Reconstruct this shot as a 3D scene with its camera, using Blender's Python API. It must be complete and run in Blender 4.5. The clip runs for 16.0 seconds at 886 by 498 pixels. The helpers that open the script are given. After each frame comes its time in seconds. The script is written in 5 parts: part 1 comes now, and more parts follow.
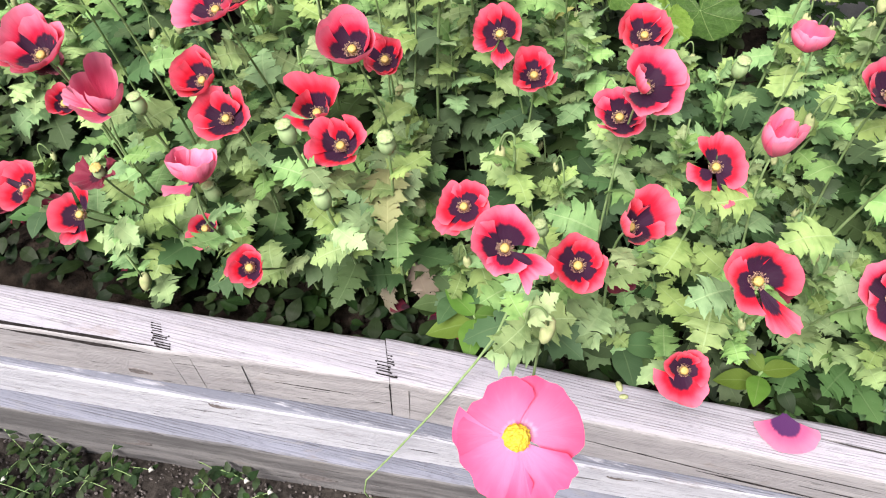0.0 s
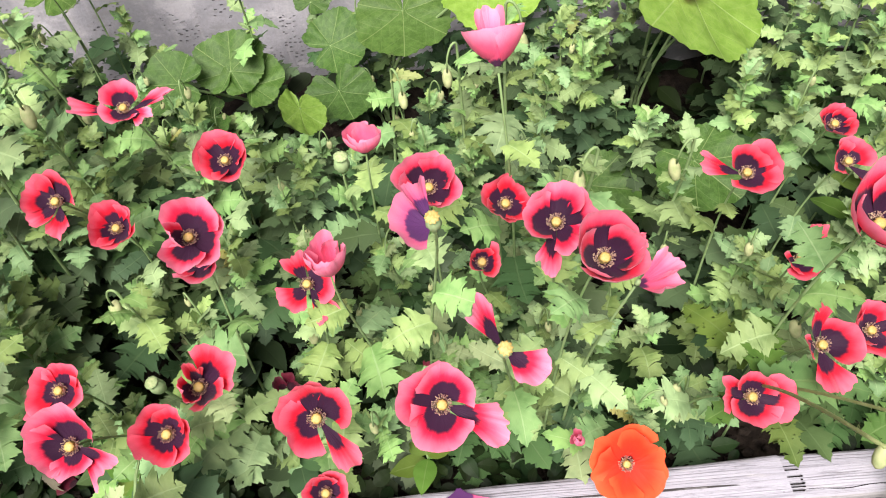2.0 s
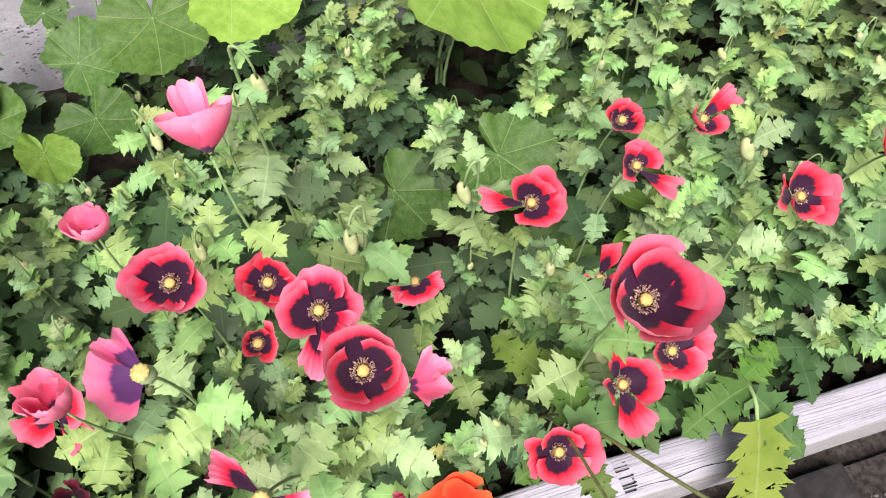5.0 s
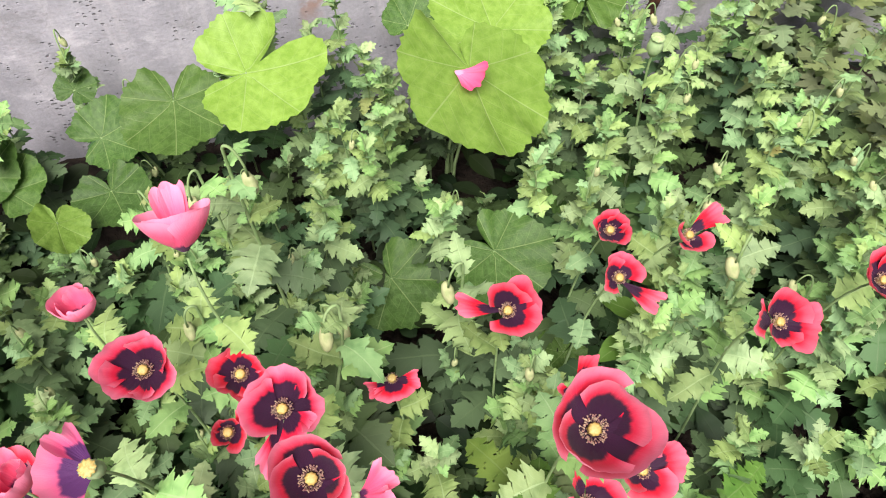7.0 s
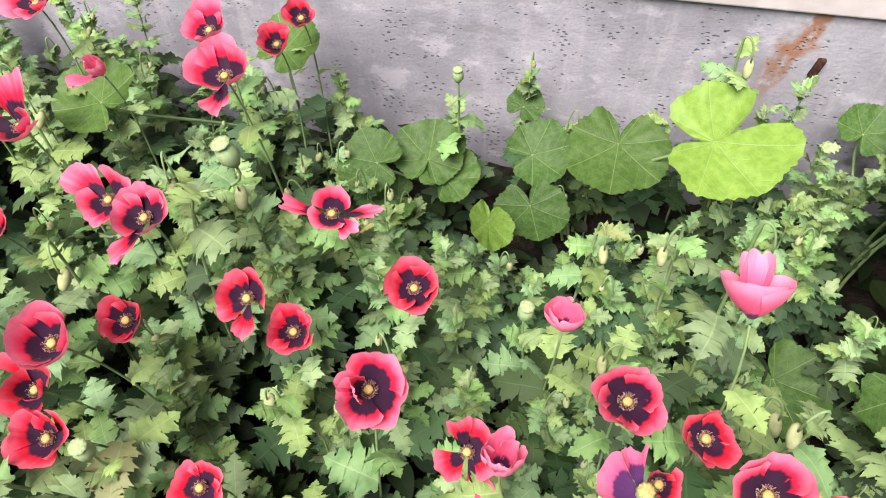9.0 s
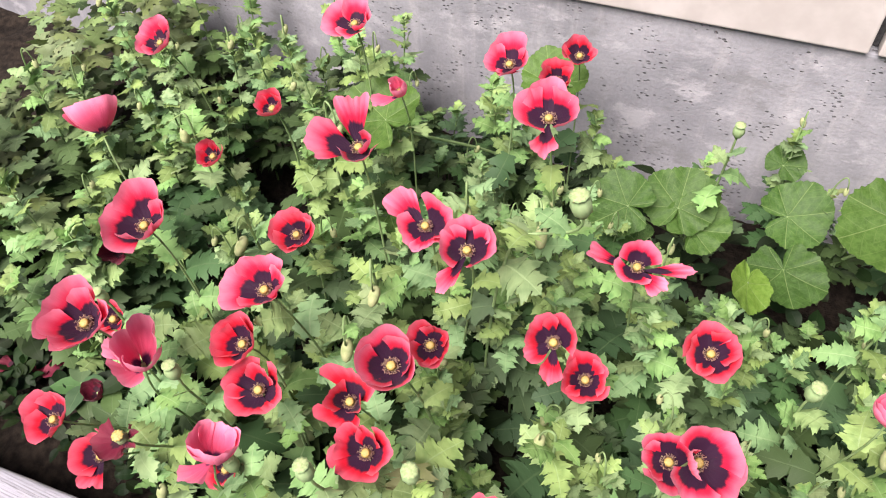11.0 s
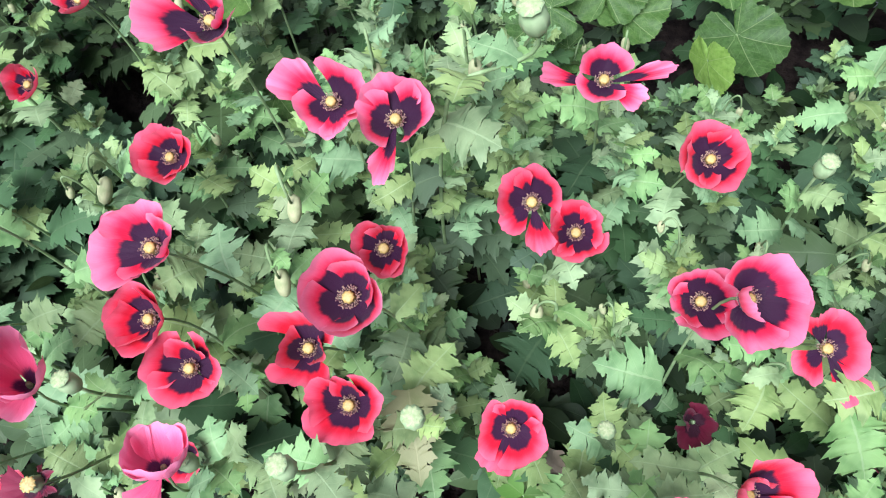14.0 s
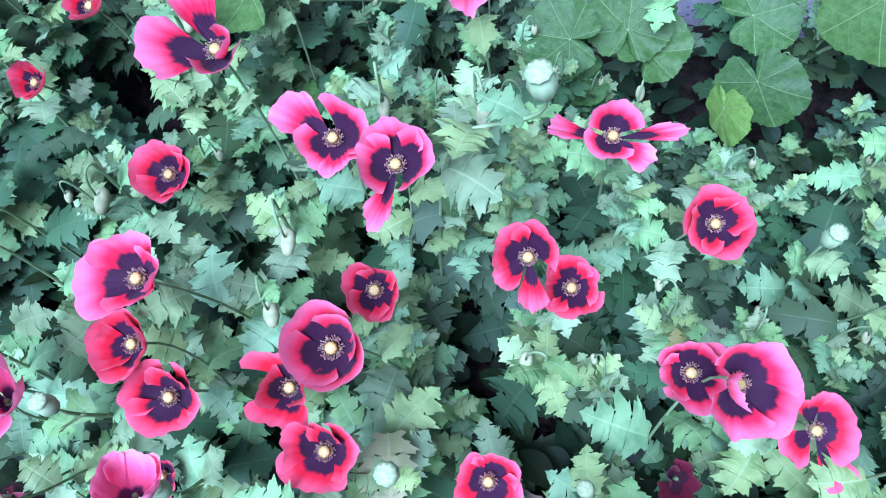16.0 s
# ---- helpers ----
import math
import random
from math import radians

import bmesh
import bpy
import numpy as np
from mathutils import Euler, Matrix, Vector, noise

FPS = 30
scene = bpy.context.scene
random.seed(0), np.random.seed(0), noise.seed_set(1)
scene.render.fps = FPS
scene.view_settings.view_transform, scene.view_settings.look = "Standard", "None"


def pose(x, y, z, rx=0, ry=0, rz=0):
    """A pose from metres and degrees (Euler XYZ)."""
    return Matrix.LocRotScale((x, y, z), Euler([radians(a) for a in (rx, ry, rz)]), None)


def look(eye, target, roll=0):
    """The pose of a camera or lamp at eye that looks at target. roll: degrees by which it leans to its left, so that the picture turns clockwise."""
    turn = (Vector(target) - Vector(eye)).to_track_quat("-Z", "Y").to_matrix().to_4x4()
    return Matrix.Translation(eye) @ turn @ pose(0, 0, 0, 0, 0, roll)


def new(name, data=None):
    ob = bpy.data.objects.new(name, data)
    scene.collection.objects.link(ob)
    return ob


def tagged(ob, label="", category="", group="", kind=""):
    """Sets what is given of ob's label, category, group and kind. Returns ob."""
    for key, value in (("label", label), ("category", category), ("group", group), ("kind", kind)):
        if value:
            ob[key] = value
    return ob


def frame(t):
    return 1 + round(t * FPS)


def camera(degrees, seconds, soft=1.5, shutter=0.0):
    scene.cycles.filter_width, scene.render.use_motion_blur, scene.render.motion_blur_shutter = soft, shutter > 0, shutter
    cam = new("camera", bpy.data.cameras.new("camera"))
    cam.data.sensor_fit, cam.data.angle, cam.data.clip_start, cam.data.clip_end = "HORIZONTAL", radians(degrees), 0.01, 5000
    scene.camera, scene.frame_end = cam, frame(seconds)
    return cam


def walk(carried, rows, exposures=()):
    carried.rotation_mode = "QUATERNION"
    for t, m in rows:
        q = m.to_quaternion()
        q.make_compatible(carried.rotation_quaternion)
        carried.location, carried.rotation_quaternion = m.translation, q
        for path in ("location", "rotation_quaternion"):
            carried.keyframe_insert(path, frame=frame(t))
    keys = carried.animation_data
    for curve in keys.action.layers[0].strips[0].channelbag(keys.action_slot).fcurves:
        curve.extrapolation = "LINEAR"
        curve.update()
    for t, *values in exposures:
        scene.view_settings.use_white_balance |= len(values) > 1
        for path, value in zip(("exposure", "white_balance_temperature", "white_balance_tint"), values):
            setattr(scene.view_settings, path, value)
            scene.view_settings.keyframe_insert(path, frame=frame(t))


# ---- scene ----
cam = camera(63.0, 16.0, soft=1.1)
PATH = [
    (0, (0.185, 0.026, 1.491), (-0.186, 1.157, -0.117), -5.9),
    (0.5, (0.172, 0.027, 1.489), (-0.142, 1.177, -0.117), -5.5),
    (1, (0.25, 0.096, 1.533), (0.019, 1.259, -0.078), -5.2),
    (1.5, (0.465, 0.176, 1.533), (0.304, 1.379, -0.057), -7.7),
    (2, (0.566, 0.195, 1.541), (0.559, 1.411, -0.046), -6.4),
    (2.5, (0.623, 0.228, 1.549), (0.747, 1.408, -0.062), -5.9),
    (3, (0.605, 0.299, 1.556), (0.782, 1.358, -0.131), -7.3),
    (3.5, (0.587, 0.337, 1.546), (0.814, 1.335, -0.172), -5.9),
    (4, (0.552, 0.369, 1.53), (0.804, 1.326, -0.209), -4.2),
    (4.5, (0.643, 0.394, 1.54), (0.919, 1.323, -0.209), -1.9),
    (4.7, (0.694, 0.39, 1.542), (0.971, 1.34, -0.196), -1.7),
    (6.8, (0.842, 0.405, 1.571), (1.102, 1.531, -0.062), -1.4),
    (7, (0.823, 0.402, 1.58), (1.064, 1.56, -0.032), -1.3),
    (7.5, (0.774, 0.417, 1.605), (0.936, 1.641, 0.032), -1.1),
    (8, (0.694, 0.418, 1.612), (0.717, 1.67, 0.052), -1.7),
    (8.5, (0.545, 0.403, 1.603), (0.405, 1.669, 0.06), -1.9),
    (9, (0.44, 0.395, 1.624), (0.127, 1.645, 0.095), -2.0),
    (9.5, (0.378, 0.389, 1.665), (-0.093, 1.61, 0.153), -1.9),
    (10, (0.308, 0.357, 1.681), (-0.29, 1.55, 0.191), -1.5),
    (10.2, (0.284, 0.343, 1.687), (-0.357, 1.533, 0.213), -1.7),
    (12.3, (-0.067, 0.368, 1.646), (-0.448, 1.383, -0.034), -10.2),
    (12.5, (-0.052, 0.378, 1.651), (-0.42, 1.349, -0.059), -11.7),
    (13, (-0.076, 0.379, 1.586), (-0.389, 1.319, -0.151), -11.3),
    (13.5, (-0.049, 0.449, 1.541), (-0.347, 1.371, -0.208), -11.9),
    (14, (0.031, 0.494, 1.513), (-0.243, 1.396, -0.251), -12.2),
    (14.5, (0.086, 0.525, 1.534), (-0.167, 1.398, -0.247), -11.8),
    (15, (0.075, 0.547, 1.549), (-0.18, 1.395, -0.244), -11.5),
    (15.5, (0.076, 0.564, 1.538), (-0.206, 1.414, -0.251), -11.2),
    (16, (0.041, 0.563, 1.531), (-0.255, 1.432, -0.246), -9.2),
]
EXPOSURES = [
    (0.0, 1.11, 6600, 17), (2.5, 1.04, 6700, 17), (4.5, 1.04, 6550, 18), (7.0, 1.00, 6600, 18), (10.0, 1.04, 6550, 21), (12.5, 1.02, 7050, 18),
    (13.4, 1.02, 6950, 18), (14.0, 1.04, 5500, 22), (14.5, 1.12, 4900, 25), (15.0, 1.14, 4380, 28), (16.0, 1.14, 4350, 29),
]
walk(cam, [(t, look(eye, target, roll)) for t, eye, target, roll in PATH], EXPOSURES)

# ---- world and light ----
world = bpy.data.worlds.new("world")
scene.world = world
world.use_nodes = True
wn = world.node_tree.nodes
sky = wn.new("ShaderNodeTexSky")
sky.sky_type, sky.sun_disc = "NISHITA", False
sky.sun_elevation, sky.sun_rotation = radians(58), radians(200)
sky.air_density, sky.dust_density, sky.ozone_density = 1.0, 4.0, 1.0
wn["Background"].inputs["Strength"].default_value = 0.045
world.node_tree.links.new(sky.outputs[0], wn["Background"].inputs[0])
sun = new("sun", bpy.data.lights.new("sun", "SUN"))
sun.data.energy, sun.data.angle, sun.data.color = 5.0, radians(40), (1.0, 0.97, 0.92)
sun.matrix_world = look((-0.5, -0.9, 3.4), (0.1, 0.9, 0.5))


# ---- materials ----
def material(name, rough=0.6):
    m = bpy.data.materials.new(name)
    m.use_nodes = True
    b = m.node_tree.nodes["Principled BSDF"]
    b.inputs["Roughness"].default_value = rough
    return m, m.node_tree.nodes, m.node_tree.links, b


def mixed(n, l, fac, a, b, mode="MIX"):
    """A colour mix; fac, a and b are sockets, numbers or colours."""
    k = n.new("ShaderNodeMix")
    k.data_type, k.blend_type, k.clamp_factor = "RGBA", mode, True
    for i, v in ((0, fac), (6, a), (7, b)):
        if isinstance(v, bpy.types.NodeSocket):
            l.new(v, k.inputs[i])
        else:
            k.inputs[i].default_value = v if i == 0 else (*v, 1)
    return k.outputs[2]


def calc(n, l, op, a, b=0.0, c=0.0):
    k = n.new("ShaderNodeMath")
    k.operation = op
    for i, v in enumerate((a, b, c)):
        if isinstance(v, bpy.types.NodeSocket):
            l.new(v, k.inputs[i])
        else:
            k.inputs[i].default_value = v
    return k.outputs[0]


def span(n, l, v, a, b, lo=0.0, hi=1.0):
    k = n.new("ShaderNodeMapRange")
    k.interpolation_type = "SMOOTHSTEP"
    l.new(v, k.inputs[0])
    for i, x in enumerate((a, b, lo, hi)):
        k.inputs[i + 1].default_value = x
    return k.outputs[0]


def noisy(n, l, vec, scale, detail=3.0, rough=0.55, kind="NOISE"):
    k = n.new("ShaderNodeTexNoise" if kind == "NOISE" else "ShaderNodeTexVoronoi")
    k.inputs["Scale"].default_value = scale
    if kind == "NOISE":
        k.inputs["Detail"].default_value, k.inputs["Roughness"].default_value = detail, rough
    if vec is not None:
        l.new(vec, k.inputs["Vector"])
    return k.outputs[0]


def stretched(n, l, vec, sx, sy, sz):
    k = n.new("ShaderNodeMapping")
    k.inputs["Scale"].default_value = (sx, sy, sz)
    l.new(vec, k.inputs["Vector"])
    return k.outputs[0]


def coords(n, which="Object"):
    return n.new("ShaderNodeTexCoord").outputs[which]


def bumped(n, l, b, height, strength, distance):
    k = n.new("ShaderNodeBump")
    k.inputs["Strength"].default_value, k.inputs["Distance"].default_value = strength, distance
    l.new(height, k.inputs["Height"])
    l.new(k.outputs[0], b.inputs["Normal"])


def thin_leaf(m, n, l, b, colour, share):
    """Lets part of the light through a leaf or petal."""
    t = n.new("ShaderNodeBsdfTranslucent")
    s = n.new("ShaderNodeMixShader")
    s.inputs[0].default_value = share
    l.new(colour, t.inputs["Color"])
    l.new(colour, b.inputs["Base Color"])
    l.new(b.outputs[0], s.inputs[1])
    l.new(t.outputs[0], s.inputs[2])
    l.new(s.outputs[0], n["Material Output"].inputs["Surface"])


def uv_parts(n, l):
    k = n.new("ShaderNodeSeparateXYZ")
    u = n.new("ShaderNodeUVMap")
    l.new(u.outputs[0], k.inputs[0])
    return k.outputs[0], k.outputs[1], u.outputs[0]


def leaf_material(name, dark, light, rib, per_island=False, share=0.22):
    m, n, l, b = material(name, 0.55)
    u, v, uv = uv_parts(n, l)
    if per_island:
        rnd = n.new("ShaderNodeNewGeometry").outputs["Random Per Island"]
    else:
        rnd = n.new("ShaderNodeObjectInfo").outputs["Random"]
    obj = coords(n)
    blot = noisy(n, l, obj, 2.4, 2)
    col = mixed(n, l, span(n, l, blot, 0.25, 0.62), dark, light)
    shade = span(n, l, rnd, 0.0, 1.0, 0.74, 1.16)
    hue = n.new("ShaderNodeHueSaturation")
    l.new(col, hue.inputs["Color"])
    l.new(shade, hue.inputs["Value"])
    l.new(span(n, l, calc(n, l, "FRACT", calc(n, l, "MULTIPLY", rnd, 7.3)), 0.0, 1.0, 1.10, 0.84), hue.inputs["Saturation"])
    l.new(span(n, l, calc(n, l, "FRACT", calc(n, l, "MULTIPLY", rnd, 3.7)), 0.0, 1.0, 0.478, 0.528), hue.inputs["Hue"])
    col = hue.outputs[0]
    off = calc(n, l, "ABSOLUTE", calc(n, l, "SUBTRACT", u, 0.5))
    mid = span(n, l, off, 0.012, 0.035, 1.0, 0.0)
    side = calc(n, l, "FRACT", calc(n, l, "MULTIPLY", calc(n, l, "SUBTRACT", v, calc(n, l, "MULTIPLY", off, 0.55)), 7.0))
    veins = span(n, l, calc(n, l, "ABSOLUTE", calc(n, l, "SUBTRACT", side, 0.5)), 0.0, 0.07, 1.0, 0.0)
    both = calc(n, l, "MAXIMUM", mid, calc(n, l, "MULTIPLY", veins, 0.30))
    col = mixed(n, l, calc(n, l, "MULTIPLY", both, 0.34), col, rib)
    fine = noisy(n, l, obj, 14.0, 3)
    bumped(n, l, b, calc(n, l, "ADD", calc(n, l, "MULTIPLY", both, -0.5), calc(n, l, "MULTIPLY", fine, 0.6)), 0.25, 0.002)
    b.inputs["Specular IOR Level"].default_value = 0.16
    b.inputs["Roughness"].default_value = 0.55
    thin_leaf(m, n, l, b, col, share)
    return m


def petal_material(name, blotch, near, middle, rim, reach=0.50, share=0.3):
    """A silky petal: a dark rounded blotch at its foot, deep red round it, paler towards the rim."""
    m, n, l, b = material(name, 0.6)
    u, v, uv = uv_parts(n, l)
    rnd = n.new("ShaderNodeObjectInfo").outputs["Random"]
    streak = noisy(n, l, stretched(n, l, uv, 30.0, 1.2, 1.0), 3.0, 4, 0.6)
    fold = noisy(n, l, stretched(n, l, uv, 7.0, 1.5, 1.0), 1.6, 2)
    soft = noisy(n, l, coords(n), 40.0, 3)
    s1 = calc(n, l, "ABSOLUTE", calc(n, l, "MULTIPLY", calc(n, l, "SUBTRACT", u, 0.5), 2.0))
    w = calc(n, l, "ADD", v, calc(n, l, "MULTIPLY", calc(n, l, "SUBTRACT", streak, 0.5), 0.07))
    w = calc(n, l, "ADD", w, calc(n, l, "MULTIPLY", calc(n, l, "SUBTRACT", fold, 0.5), 0.12))
    w = calc(n, l, "ADD", w, calc(n, l, "MULTIPLY", calc(n, l, "POWER", s1, 2.4), 0.11))
    w = calc(n, l, "ADD", w, span(n, l, rnd, 0.0, 1.0, -0.05, 0.05))
    red = mixed(n, l, span(n, l, v, reach, 0.86), near, middle)
    red = mixed(n, l, span(n, l, calc(n, l, "ADD", v, calc(n, l, "MULTIPLY", soft, 0.16)), 0.66, 1.10), red, rim)
    red = mixed(n, l, span(n, l, streak, 0.5, 0.8, 0.0, 0.16), red, rim)
    red = mixed(n, l, span(n, l, fold, 0.45, 0.8, 0.0, 0.22), red, near)
    col = mixed(n, l, span(n, l, w, reach - 0.02, reach + 0.09), blotch, red)
    hue = n.new("ShaderNodeHueSaturation")
    l.new(col, hue.inputs["Color"])
    l.new(span(n, l, rnd, 0.0, 1.0, 0.97, 1.18), hue.inputs["Value"])
    bumped(n, l, b, calc(n, l, "ADD", calc(n, l, "MULTIPLY", streak, 0.6), fold), 0.4, 0.0015)
    b.inputs["Specular IOR Level"].default_value = 0.18
    b.inputs["Sheen Weight"].default_value = 0.10
    thin_leaf(m, n, l, b, hue.outputs[0], share)
    return m


def plain_material(name, dark, light, scale=60.0, rough=0.6, bump=0.3, depth=0.001):
    m, n, l, b = material(name, rough)
    o = coords(n)
    a = noisy(n, l, o, scale, 4)
    big = noisy(n, l, o, scale * 0.15, 2)
    col = mixed(n, l, span(n, l, a, 0.3, 0.7), dark, light)
    col = mixed(n, l, span(n, l, big, 0.35, 0.75, 0.0, 0.5), col, dark)
    l.new(col, b.inputs["Base Color"])
    b.inputs["Specular IOR Level"].default_value = 0.5 if rough < 0.7 else 0.12
    bumped(n, l, b, a, bump, depth)
    return m


def concrete_material():
    m, n, l, b = material("weathered_concrete", 0.85)
    o = coords(n)
    base = mixed(n, l, span(n, l, noisy(n, l, o, 3.5, 5, 0.6), 0.32, 0.68), (0.196, 0.200, 0.222), (0.310, 0.313, 0.342))
    run = noisy(n, l, stretched(n, l, o, 14.0, 4.0, 1.6), 1.6, 5, 0.65)
    base = mixed(n, l, span(n, l, run, 0.48, 0.72, 0.0, 0.55), base, (0.3584, 0.3528, 0.3696))
    lay = noisy(n, l, stretched(n, l, o, 5.0, 5.0, 14.0), 2.6, 6, 0.75)
    base = mixed(n, l, span(n, l, lay, 0.58, 0.74, 0.0, 0.55), base, (0.1232, 0.1232, 0.1288))
    fine = noisy(n, l, o, 120.0, 4)
    base = mixed(n, l, span(n, l, fine, 0.35, 0.7, 0.0, 0.25), base, (0.1456, 0.1456, 0.1512))
    pit = noisy(n, l, stretched(n, l, o, 0.75, 1.0, 1.3), 85.0, 3, 0.6, "VORONOI")
    where = noisy(n, l, o, 12.0, 4)
    hole = calc(n, l, "MULTIPLY", span(n, l, pit, 0.17, 0.30, 1.0, 0.0), span(n, l, where, 0.52, 0.63))
    base = mixed(n, l, calc(n, l, "MULTIPLY", hole, 0.75), base, (0.0448, 0.0448, 0.0448))
    cloud = noisy(n, l, stretched(n, l, o, 1.0, 1.0, 1.6), 7.0, 7, 0.72)
    base = mixed(n, l, span(n, l, cloud, 0.52, 0.66, 0.0, 0.55), base, (0.44, 0.435, 0.465))
    base = mixed(n, l, span(n, l, cloud, 0.46, 0.34, 0.0, 0.50), base, (0.15, 0.15, 0.155))
    # rust run below a stain spot, with its own ragged outline
    k = n.new("ShaderNodeSeparateXYZ")
    l.new(o, k.inputs[0])
    wob = calc(n, l, "MULTIPLY", calc(n, l, "SUBTRACT", noisy(n, l, o, 16.0, 3), 0.5), 0.10)
    axis = calc(n, l, "ADD", 0.90, calc(n, l, "MULTIPLY", calc(n, l, "SUBTRACT", k.outputs[2], 0.80), 0.30))
    dx = calc(n, l, "ABSOLUTE", calc(n, l, "ADD", calc(n, l, "SUBTRACT", k.outputs[0], axis), wob))
    rust = calc(n, l, "MULTIPLY", span(n, l, dx, 0.012, 0.042, 1.0, 0.0), span(n, l, k.outputs[2], 0.50, 0.66))
    rust = calc(n, l, "MULTIPLY", rust, span(n, l, noisy(n, l, o, 30.0, 4), 0.32, 0.55))
    base = mixed(n, l, calc(n, l, "MULTIPLY", rust, 0.85), base, (0.224, 0.0896, 0.028))
    # dark seepage beside the pour joint
    jx = calc(n, l, "ADD", calc(n, l, "SUBTRACT", k.outputs[0], calc(n, l, "ADD", 1.02, calc(n, l, "MULTIPLY", k.outputs[2], 0.22))), wob)
    seep = calc(n, l, "MULTIPLY", span(n, l, calc(n, l, "ABSOLUTE", jx), 0.01, 0.05, 1.0, 0.0), span(n, l, noisy(n, l, o, 22.0, 4), 0.3, 0.6))
    base = mixed(n, l, calc(n, l, "MULTIPLY", seep, 0.8), base, (0.056, 0.056, 0.0616))
    moss = calc(n, l, "MULTIPLY", span(n, l, k.outputs[0], 1.25, 1.45), span(n, l, noisy(n, l, o, 5.0, 3), 0.45, 0.65))
    base = mixed(n, l, calc(n, l, "MULTIPLY", moss, 0.5), base, (0.0896, 0.1064, 0.0616))
    l.new(base, b.inputs["Base Color"])
    rel = calc(n, l, "ADD", calc(n, l, "MULTIPLY", fine, 0.3), calc(n, l, "MULTIPLY", hole, -2.0))
    rel = calc(n, l, "ADD", rel, calc(n, l, "MULTIPLY", lay, -0.5))
    bumped(n, l, b, rel, 0.8, 0.004)
    return m


def wood_material(name, pale, mid, dark, worn_shaded):
    m, n, l, b = material(name, 0.8)
    o = coords(n)
    warp = noisy(n, l, stretched(n, l, o, 1.3, 6.0, 6.0), 1.5, 2)
    w = n.new("ShaderNodeVectorMath")
    w.operation = "ADD"
    l.new(o, w.inputs[0])
    cmb = n.new("ShaderNodeCombineXYZ")
    l.new(calc(n, l, "MULTIPLY", calc(n, l, "SUBTRACT", warp, 0.5), 0.016), cmb.inputs[1])
    l.new(calc(n, l, "MULTIPLY", calc(n, l, "SUBTRACT", warp, 0.5), 0.016), cmb.inputs[2])
    l.new(cmb.outputs[0], w.inputs[1])
    sep = n.new("ShaderNodeSeparateXYZ")
    l.new(w.outputs[0], sep.inputs[0])
    across = calc(n, l, "ADD", sep.outputs[1], calc(n, l, "MULTIPLY", sep.outputs[2], 0.83))
    ring = calc(n, l, "SINE", calc(n, l, "ADD", calc(n, l, "MULTIPLY", across, 1250.0), calc(n, l, "MULTIPLY", noisy(n, l, stretched(n, l, o, 0.7, 30.0, 30.0), 1.0, 3), 8.0)))
    broken = noisy(n, l, stretched(n, l, w.outputs[0], 2.2, 60.0, 60.0), 1.0, 4, 0.6)
    grain = calc(n, l, "MULTIPLY", span(n, l, ring, 0.35, 0.95), span(n, l, broken, 0.40, 0.62))
    broad = noisy(n, l, stretched(n, l, w.outputs[0], 1.0, 24.0, 24.0), 1.0, 4)
    cloud = noisy(n, l, o, 6.0, 4)
    hair = noisy(n, l, stretched(n, l, w.outputs[0], 1.6, 420.0, 420.0), 1.0, 3, 0.6)
    col = mixed(n, l, span(n, l, broad, 0.35, 0.68), mid, pale)
    col = mixed(n, l, span(n, l, cloud, 0.45, 0.75, 0.0, 0.4), col, mid)
    # sky-facing faces take their own colour: weathering, with light and shade painted in
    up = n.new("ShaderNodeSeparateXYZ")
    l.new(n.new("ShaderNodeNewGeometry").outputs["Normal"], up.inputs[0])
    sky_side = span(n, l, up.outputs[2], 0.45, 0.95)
    col = mixed(n, l, calc(n, l, "MULTIPLY", sky_side, 0.88), col, mixed(n, l, span(n, l, broad, 0.3, 0.7), worn_shaded, [min(1.0, c * 1.35) for c in worn_shaded]))
    lines = calc(n, l, "MULTIPLY", grain, calc(n, l, "MULTIPLY", calc(n, l, "ADD", 0.12, calc(n, l, "MULTIPLY", sky_side, 0.34)), span(n, l, cloud, 0.30, 0.62, 0.35, 1.0)))
    col = mixed(n, l, lines, col, dark)
    col = mixed(n, l, span(n, l, hair, 0.54, 0.66, 0.0, 0.30), col, dark)
    speck = noisy(n, l, stretched(n, l, o, 60.0, 190.0, 190.0), 1.0, 4, 0.75)
    col = mixed(n, l, span(n, l, speck, 0.52, 0.72, 0.0, 0.32), col, dark)
    col = mixed(n, l, span(n, l, speck, 0.46, 0.32, 0.0, 0.10), col, pale)
    crack = noisy(n, l, stretched(n, l, w.outputs[0], 0.9, 110.0, 110.0), 1.3, 2, 0.4)
    split = span(n, l, crack, 0.70, 0.73)
    col = mixed(n, l, split, col, (0.0224, 0.02016, 0.02016))
    # short raised checks and pale bleached flecks along the grain
    check = noisy(n, l, stretched(n, l, w.outputs[0], 7.0, 130.0, 130.0), 1.0, 5, 0.7)
    col = mixed(n, l, span(n, l, check, 0.58, 0.68, 0.0, 0.55), col, dark)
    fleck = noisy(n, l, stretched(n, l, w.outputs[0], 12.0, 70.0, 70.0), 1.0, 4, 0.65)
    col = mixed(n, l, span(n, l, fleck, 0.56, 0.70, 0.0, 0.45), col, pale)
    # brownish weather stains
    stain = calc(n, l, "MULTIPLY", span(n, l, noisy(n, l, stretched(n, l, o, 3.0, 9.0, 9.0), 2.0, 5, 0.7), 0.60, 0.70), 0.35)
    col = mixed(n, l, stain, col, (0.1456, 0.112, 0.0868))
    l.new(col, b.inputs["Base Color"])
